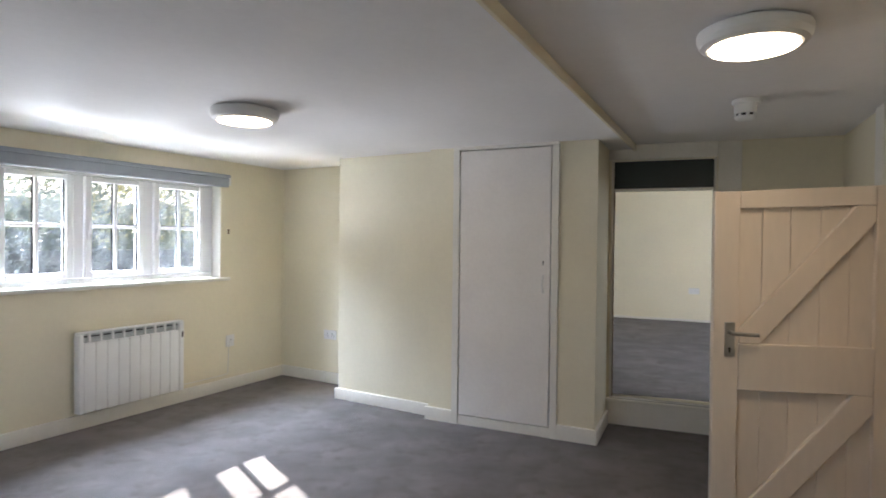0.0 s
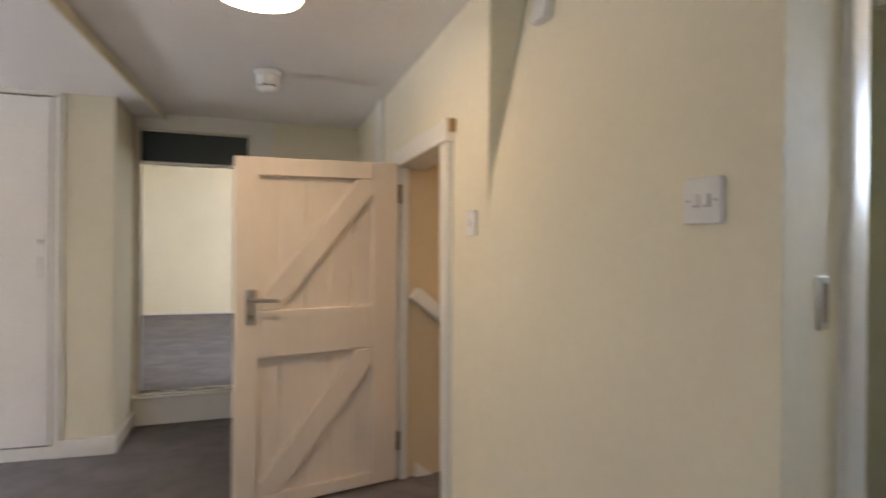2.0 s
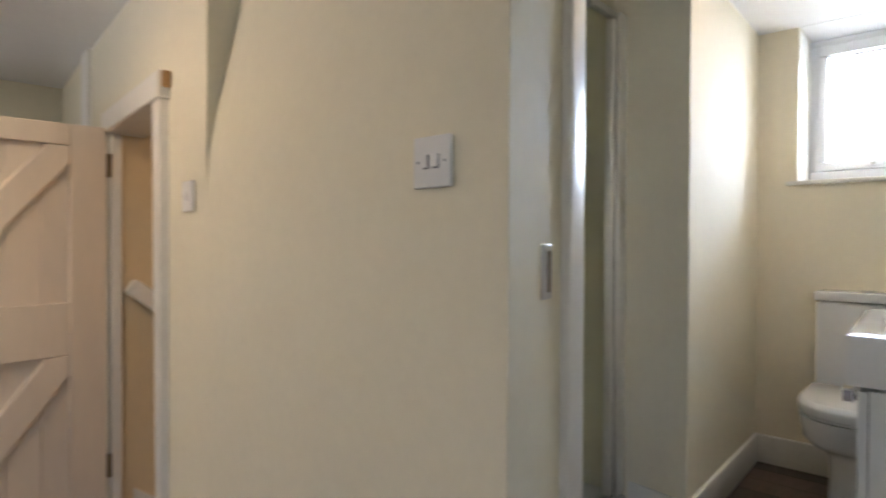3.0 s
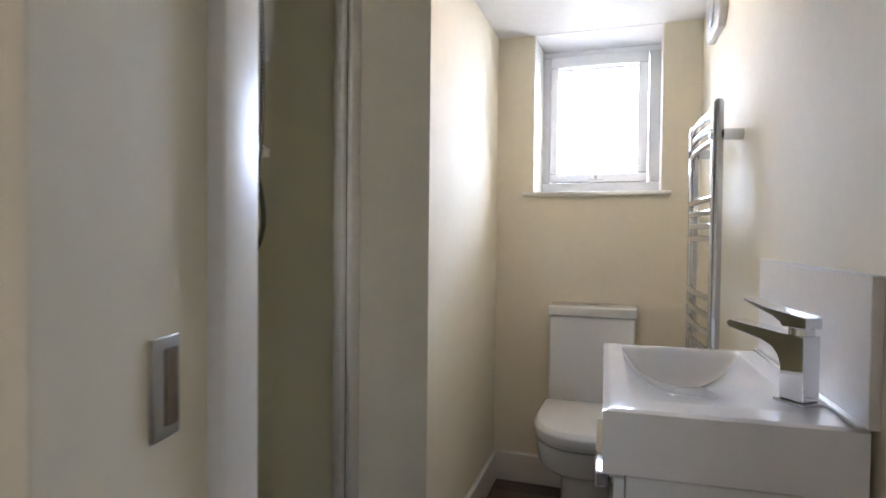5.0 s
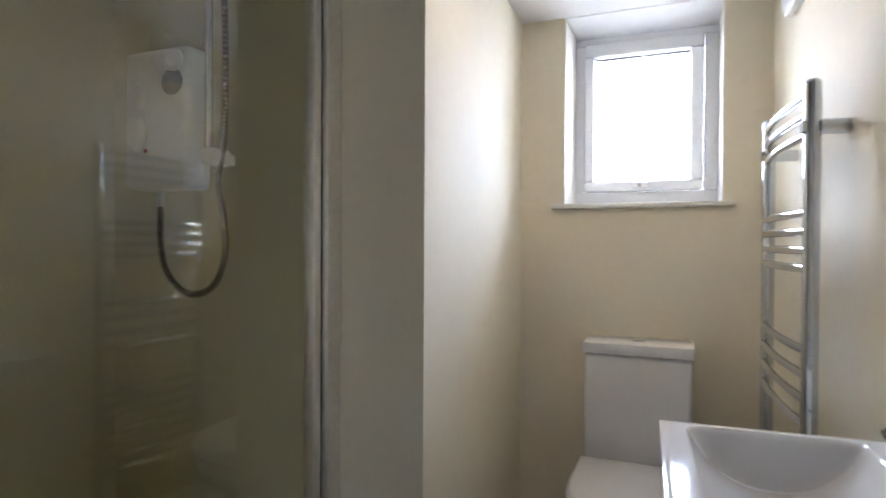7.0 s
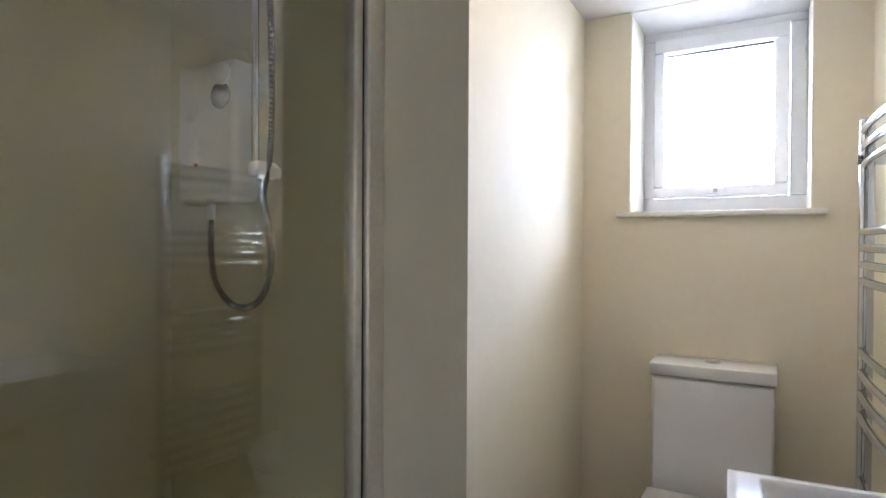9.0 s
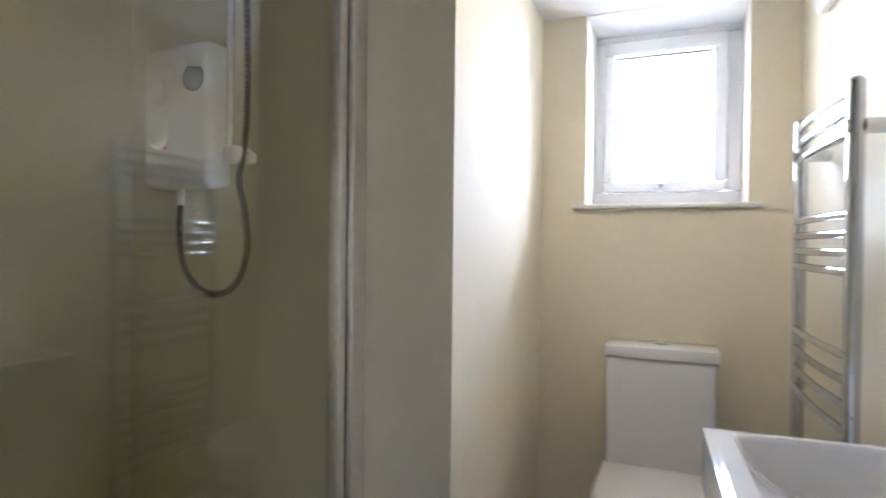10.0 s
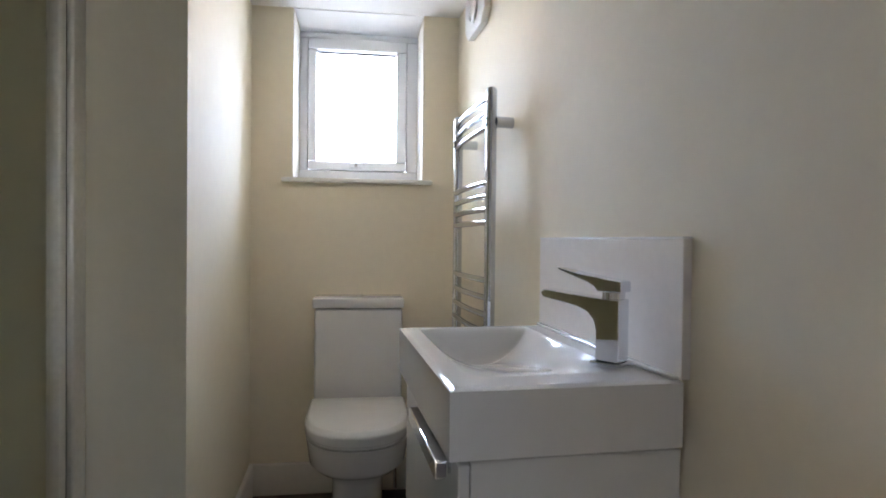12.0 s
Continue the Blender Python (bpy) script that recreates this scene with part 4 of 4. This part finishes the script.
riser = thing("shower_riser", "chrome riser rail with a white holder", "shower rail", (2.47, 1.97, 1.5))
bm = bmesh.new()
cyl(bm, (2.462, 2.000, 1.47), (2.462, 2.000, 2.09), 0.011, seg=24)
part("rail", bm, CHROME, riser)
part("foot", rbox((2.445, 1.972, 1.468), (2.5195, 2.016, 1.513), 0.010, 3), PLASTIC, riser, "white rail foot")
part("arm", rbox((2.480, 1.954, 1.468), (2.515, 1.9715, 1.500), 0.008, 3), PLASTIC, riser)
part("head_bracket", rbox((2.440, 1.978, 2.05), (2.5195, 2.023, 2.10), 0.008, 2), PLASTIC, riser)
hose = thing("shower_hose", "ribbed metal shower hose hanging in a loop", "hose", (2.47, 2.06, 1.12))


def catmull(ctrl, n):
    ctrl = [Vector(c) for c in ctrl]
    out = []
    for i in range(1, len(ctrl) - 2):
        p0, p1, p2, p3 = ctrl[i - 1:i + 3]
        for k in range(n):
            t = k / n
            out.append(0.5 * ((2 * p1) + (p2 - p0) * t + (2 * p0 - 5 * p1 + 4 * p2 - p3) * t * t + (3 * p1 - p0 - 3 * p2 + p3) * t ** 3))
    out.append(ctrl[-2])
    return out


line = catmull([(2.475, 2.188, 1.40), (2.475, 2.188, 1.36), (2.475, 2.190, 1.27), (2.475, 2.172, 1.185), (2.475, 2.115, 1.128), (2.475, 2.045, 1.118),
                (2.475, 1.985, 1.155), (2.470, 1.950, 1.24), (2.466, 1.955, 1.34), (2.464, 1.972, 1.42), (2.484, 1.974, 1.50), (2.488, 1.968, 1.62),
                (2.486, 1.966, 1.80), (2.482, 1.970, 1.98), (2.476, 1.978, 2.08), (2.476, 1.978, 2.10)], 26)
bm = bmesh.new()
seg, rings = 8, []
for i, p in enumerate(line):
    d = (line[min(i + 1, len(line) - 1)] - line[max(i - 1, 0)]).normalized()
    x = Vector((1, 0, 0))
    x = (x - d * x.dot(d)).normalized()
    y = d.cross(x)
    r = 0.0098 if i % 2 else 0.0070
    rings.append([bm.verts.new(p + (x * math.cos(2 * math.pi * k / seg) + y * math.sin(2 * math.pi * k / seg)) * r) for k in range(seg)])
for a, b in zip(rings, rings[1:]):
    for k in range(seg):
        bm.faces.new((a[k], a[(k + 1) % seg], b[(k + 1) % seg], b[k]))
part("hose", bm, HOSE, hose, "", False)

# ---- bathroom: towel rail ----
trail = thing("towel_rail", "curved chrome ladder towel rail on the wall", "towel rail", (2.91, 0.53, 0.36))
PN, PF = Vector((2.690, 0.566, 0)), Vector((3.128, 0.592, 0))
for p in (PN, PF):
    bm = bmesh.new()
    cyl(bm, (p.x, p.y, 0.35), (p.x, p.y, 1.606), 0.0165, seg=24)
    cyl(bm, (p.x, p.y, 1.606), (p.x, p.y, 1.613), 0.0165, 0.011, seg=24)
    part("upright", bm, RAILCHROME, trail)
out_w = Vector((-0.0526, 0.9986, 0))
for z in (1.580, 1.538, 1.496, 1.330, 1.290, 1.250, 1.210, 1.035, 0.982, 0.930, 0.877, 0.714, 0.667, 0.620, 0.573, 0.526, 0.480, 0.433):
    bm = bmesh.new()
    pts = [PN.lerp(PF, i / 14) + out_w * (0.006 + 0.013 * (1 - (2 * i / 14 - 1) ** 2)) + Vector((0, 0, z)) for i in range(15)]
    part("bar", tube(bm, pts, 0.0100, 20), RAILCHROME, trail)
for p in (PN, PF):
    for z in (1.512, 0.50):
        bm = bmesh.new()
        w0 = 0.4307 + (p.x - 1.43) * 0.0527
        cyl(bm, (p.x + 0.01, w0 + 0.001, z), (p.x, p.y - 0.012, z), 0.0165, seg=20)
        br = part("bracket", bm, RAILCHROME, trail)
        bm = bmesh.new()
        cyl(bm, (p.x, p.y + 0.012, z), (p.x, p.y + 0.021, z), 0.015, seg=20)
        part("cap", bm, CHROME, br)


# ---- bathroom: toilet ----
def d_ring(x_back, x_flat, x_front, half, n=18):
    """A D-shaped outline, flat at the back and round in front."""
    pts = [(x_back, 0.955 - half), (x_back, 0.955 + half)]
    for i in range(n + 1):
        a = math.pi / 2 - math.pi * i / n
        c, s = math.cos(a), math.sin(a)
        pts.append((x_flat + (x_front - x_flat) * abs(c) ** 0.85, 0.955 + half * (abs(s) ** 0.85) * (1 if s > 0 else -1)))
    return pts


def loft(bm, rings):
    made = [[bm.verts.new((x, y, z)) for x, y in pts] for pts, z in rings]
    n = len(made[0])
    for a, b in zip(made, made[1:]):
        for i in range(n):
            bm.faces.new((a[i], a[(i + 1) % n], b[(i + 1) % n], b[i]))
    bm.faces.new(made[0]), bm.faces.new(made[-1])
    bmesh.ops.recalc_face_normals(bm, faces=bm.faces)
    return bm


wc = thing("toilet", "white close-coupled toilet with its lid down", "toilet", (3.2, 0.955, B_FLOOR))
pan = loft(bmesh.new(), [(d_ring(3.42, 3.12, 2.985, 0.098), B_FLOOR), (d_ring(3.42, 3.12, 2.995, 0.092), 0.12), (d_ring(3.42, 3.12, 2.995, 0.092), 0.30),
                         (d_ring(3.42, 3.12, 2.97, 0.112), 0.335), (d_ring(3.42, 3.09, 2.895, 0.148), 0.365), (d_ring(3.42, 3.07, 2.842, 0.170), 0.400), (d_ring(3.42, 3.06, 2.818, 0.179), 0.484)])
part("pan", pan, CERAM, wc, "", 50)
part("seat", rounded(loft(bmesh.new(), [(d_ring(3.235, 3.05, 2.828, 0.170), 0.4855), (d_ring(3.235, 3.05, 2.826, 0.172), 0.4955)]), 0.003, 2, 40), CERAM, wc)
part("lid", rounded(loft(bmesh.new(), [(d_ring(3.235, 3.05, 2.812, 0.181), 0.4985), (d_ring(3.235, 3.05, 2.808, 0.183), 0.532), (d_ring(3.232, 3.05, 2.828, 0.171), 0.548)]), 0.006, 3, 20), CERAM, wc, "closed white seat lid")
cist = part("cistern", rbox((3.302, 0.783, 0.491), (3.468, 1.129, 0.880), 0.014, 4), CERAM, wc)
part("cistern_lid", rbox((3.294, 0.777, 0.8825), (3.471, 1.135, 0.922), 0.006, 3), CERAM, cist)
bt = part("flush_button", lathe(bmesh.new(), [(0.024, 0), (0.024, 0.006), (0.019, 0.008), (0.005, 0.008)], (3.385, 0.955, 0.9225), 32), CHROME, cist)
bm = bmesh.new()
cyl(bm, (3.40, 0.80, 0.12), (3.40, 0.80, 0.50), 0.008)
part("inlet_pipe", bm, CHROME, wc)
part("hinge", rbox((3.237, 0.86, 0.4865), (3.262, 0.89, 0.528), 0.004, 2), CHROME, wc)
part("hinge", rbox((3.237, 1.02, 0.4865), (3.262, 1.05, 0.528), 0.004, 2), CHROME, wc)

# ---- bathroom: vanity, basin, tap, splashback ----
VX0, VX1 = 1.798, 2.395
VM = frame_at((VX0, 0.4497, 0), (1, 0.0527, 0))      # x along the wall, y out of it
van = thing("vanity_unit", "gloss white vanity cabinet with a chrome bar handle", "cabinet", (2.09, 0.64, B_FLOOR))
GLOSSW = material("gloss white lacquer", (0.80, 0.81, 0.80), 0.10, var=0.012, scale=4, fine=30, fine_var=0.006, bump=0.0)
# inset grey strip colours in the shadow line under the basin
part("carcass_top", rbox((0.034, 0.002, 0.8335), (0.575, 0.325, 0.8432), 0.001, 1, VM), GREYPL, van)
part("carcass", rbox((0.022, 0.002, B_FLOOR + 0.06), (0.585, 0.339, 0.833), 0.003, 2, VM), GLOSSW, van)
part("plinth", rbox((0.016, 0.002, B_FLOOR), (0.585, 0.30, B_FLOOR + 0.058), 0.002, 1, VM), GLOSSW, van)
d0 = part("door", rbox((0.020, 0.3405, B_FLOOR + 0.065), (0.585, 0.358, 0.830), 0.003, 2, VM), GLOSSW, van)
part("handle", rbox((0.052, 0.366, 0.798), (0.340, 0.387, 0.826), 0.003, 2, VM), CHROME, d0, "chrome bar handle")
for x in (0.060, 0.320):
    part("handle_post", rbox((x, 0.3582, 0.803), (x + 0.012, 0.3658, 0.817), 0.002, 1, VM), CHROME, d0)

basin = thing("basin", "white ceramic slab basin on the vanity unit", "basin", (2.09, 0.65, 0.845))
bm = bmesh.new()
nx, ny = 190, 120
W, D = VX1 - VX0, 0.362
bx1 = 0.576


def ease(t):
    t = max(0.0, min(1.0, t))
    return t * t * (3 - 2 * t)


grid = []
for j in range(ny + 1):
    row = []
    for i in range(nx + 1):
        x, y = W * i / nx, D * j / ny
        # a trough that sinks from the tap end to a steep straight wall at the far end
        q = min(1.0, abs((y - 0.187) / 0.131))
        f = (1 - q ** 2.5) ** 0.95 * max(0.0, min(1.0, (x - 0.07) / 0.47)) ** 1.15 * ease((bx1 - x) / 0.032)
        lip = 0.005 * ease((0.014 - min(x, W - x, D - y)) / 0.014) * -0.6
        row.append(bm.verts.new(VM @ Vector((x, y + 0.014, 0.945 + lip - 0.088 * f))))
    grid.append(row)
for j in range(ny):
    for i in range(nx):
        bm.faces.new((grid[j][i], grid[j][i + 1], grid[j + 1][i + 1], grid[j + 1][i]))
rim = [grid[0][i] for i in range(nx + 1)] + [grid[j][nx] for j in range(1, ny + 1)] + [grid[ny][i] for i in range(nx - 1, -1, -1)] + [grid[j][0] for j in range(ny - 1, 0, -1)]
low = [bm.verts.new((v.co.x, v.co.y, 0.8435)) for v in rim]
for i in range(len(rim)):
    k = (i + 1) % len(rim)
    bm.faces.new((rim[i], rim[k], low[k], low[i]))
bm.faces.new(low)
bmesh.ops.recalc_face_normals(bm, faces=bm.faces)
part("bowl", bm, CERAM, basin)
part("rear_lip", rbox((0.004, 0.0180, 0.9452), (W - 0.004, 0.0320, 0.9515), 0.003, 3, VM), CERAM, basin, "raised ceramic lip along the splashback")

splash = thing("splashback", "white splashback panel behind the basin", "splashback", (2.09, 0.46, 1.05))
part("panel", rbox((0.002, 0.001, 0.9455), (0.612, 0.017, 1.160), 0.002, 2, VM), CUPP, splash)
part("edge_trim", rbox((0.002, 0.001, 1.1602), (0.612, 0.018, 1.164), 0.001, 2, VM), PLASTIC, splash)

tap = thing("basin_tap", "square chrome basin mixer tap with a flat lever", "tap", (1.915, 0.535, 0.945))
TM = frame_at((1.915, 0.524, 0.9455), (0.78, 0.63, 0))
part("base_plate", rbox((-0.026, -0.026, 0.0), (0.030, 0.026, 0.007), 0.002, 2, TM), CHROME, tap)


def extrude(profile, half, m):
    bm = bmesh.new()
    a = [bm.verts.new(m @ Vector((s, -half, z))) for s, z in profile]
    b = [bm.verts.new(m @ Vector((s, half, z))) for s, z in profile]
    n = len(profile)
    for i in range(n):
        bm.faces.new((a[i], a[(i + 1) % n], b[(i + 1) % n], b[i]))
    bm.faces.new(a), bm.faces.new(b)
    bmesh.ops.recalc_face_normals(bm, faces=bm.faces)
    return bm


body = [(-0.019, 0.0072), (-0.019, 0.113), (0.024, 0.113), (0.128, 0.122), (0.135, 0.116), (0.130, 0.108), (0.060, 0.096), (0.040, 0.088), (0.029, 0.076), (0.024, 0.060), (0.024, 0.0072)]
part("body", rounded(extrude(body, 0.0185, TM), 0.0018, 2, 40), CHROME, tap)
bm = bmesh.new()
cyl(bm, TM @ Vector((0.0, 0, 0.113)), TM @ Vector((0.0, 0, 0.124)), 0.019, seg=28)
part("collar", bm, CHROME, tap)
lever = [(-0.022, 0.1245), (-0.022, 0.143), (0.060, 0.154), (0.098, 0.163), (0.100, 0.160), (0.070, 0.149), (0.040, 0.139), (0.026, 0.131), (0.022, 0.1245)]
part("lever", rounded(extrude(lever, 0.0185, TM), 0.0018, 2, 40), CHROME, tap)
bm = bmesh.new()
cyl(bm, TM @ Vector((0.112, 0, 0.104)), TM @ Vector((0.112, 0, 0.115)), 0.012, seg=24)
part("aerator", bm, CHROME, tap)

# ---- outside the bedroom window ----
def leaves(name, count, centre_fn, size, mat, label):
    rng = np.random.default_rng(5)
    verts, faces = [], []
    for _ in range(count):
        p = centre_fn(rng)
        n = Vector(rng.normal(size=3)).normalized()
        t = n.orthogonal().normalized()
        b = n.cross(t)
        s = size * (0.6 + 0.8 * rng.random())
        k = len(verts)
        verts += [p - t * s, p + b * s * 0.45 + n * s * 0.1, p + t * s, p - b * s * 0.45 + n * s * 0.1]
        faces.append((k, k + 1, k + 2, k + 3))
    mesh = bpy.data.meshes.new(name)
    mesh.from_pydata([tuple(v) for v in verts], [], faces)
    mesh.materials.append(mat)
    return tagged(new(name, mesh), label, "hedge", "", "stuff")


def hedge_point(rng):
    u = rng.uniform(-7, 7)
    top = 3.35 + 0.3 * math.sin(u * 1.7) + 0.2 * math.sin(u * 4.1 + 1)
    z = rng.uniform(0.5, top)
    return at_window(u, 3.6 + rng.random() ** 2 * 1.6 + 0.3 * math.sin(u * 3 + z * 2), z)


leaves("hedge", 78000, hedge_point, 0.036, LEAF, "tall mixed hedge with gaps and sunlit leaves")


def gold_point(rng):
    u = rng.normal(-1.6, 1.3)
    return at_window(u, 3.3 + 0.5 * rng.random(), rng.normal(1.9, 0.4) + 0.15 * math.sin(u * 5))


leaves("shrub", 4200, gold_point, 0.030, LEAF_GOLD, "yellowing sunlit shrub in front of the hedge")


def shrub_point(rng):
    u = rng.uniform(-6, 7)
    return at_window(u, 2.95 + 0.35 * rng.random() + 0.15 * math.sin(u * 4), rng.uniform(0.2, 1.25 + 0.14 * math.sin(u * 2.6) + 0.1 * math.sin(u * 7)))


leaves("low_shrub", 16000, shrub_point, 0.040, LEAF_SHADE, "wet shrubs along the garden wall, their shade put into the leaf colour")
bm = bmesh.new()
box(bm, (-8, -3.75, -0.3), (8, -3.3, 1.15), WM)
setting("garden_wall", bm, STONE, "low grey stone garden wall under the hedge", "wall")
bm = bmesh.new()
bmesh.ops.create_grid(bm, x_segments=90, y_segments=20, size=1, matrix=WM @ Matrix.Translation((0, -5.4, 0.75)) @ Matrix.Rotation(radians(90), 4, "X") @ Matrix.Diagonal((9, 1.15, 1, 1)))
for v in bm.verts:
    v.co -= Vector(WIN_N) * (0.5 * noise.noise(v.co * 1.1) + 0.25 * noise.noise(v.co * 4.3))
    v.co.z += 0.2 * noise.noise(v.co * 2.1 + Vector((7, 0, 0)))
tagged(part("hedge_inside", bm, LEAF), "dark twiggy inside of the hedge", "hedge", "", "stuff")

# ---- pieces of the bathroom floor ----
floor_bath = thing("floor_bath", "dark brown oak-look plank floor", "floor", (2.4, 1.0, B_FLOOR), kind="structure")


def plank_data(length):
    bm = bmesh.new()
    box(bm, (0.001, 0.001, -0.005), (0.137, length - 0.001, 0.0))
    first = part("floor_plank", rounded(bm, 0.0015, 1), VINYL, floor_bath, "", False)
    mesh = first.data
    bpy.data.objects.remove(first)
    return mesh


LONG, SHORT = plank_data(0.616), plank_data(0.308)
for i in range(15):
    y = 0.435 + 0.0035 * i
    for mesh, length in (((LONG, 0.616), (LONG, 0.616)) if i % 2 else ((SHORT, 0.308), (LONG, 0.616), (SHORT, 0.308))):
        plank = new("floor_plank", mesh)
        plank.parent = floor_bath
        plank.matrix_world = Matrix.Translation((1.4245 + 0.1385 * i, y, B_FLOOR))
        y += length
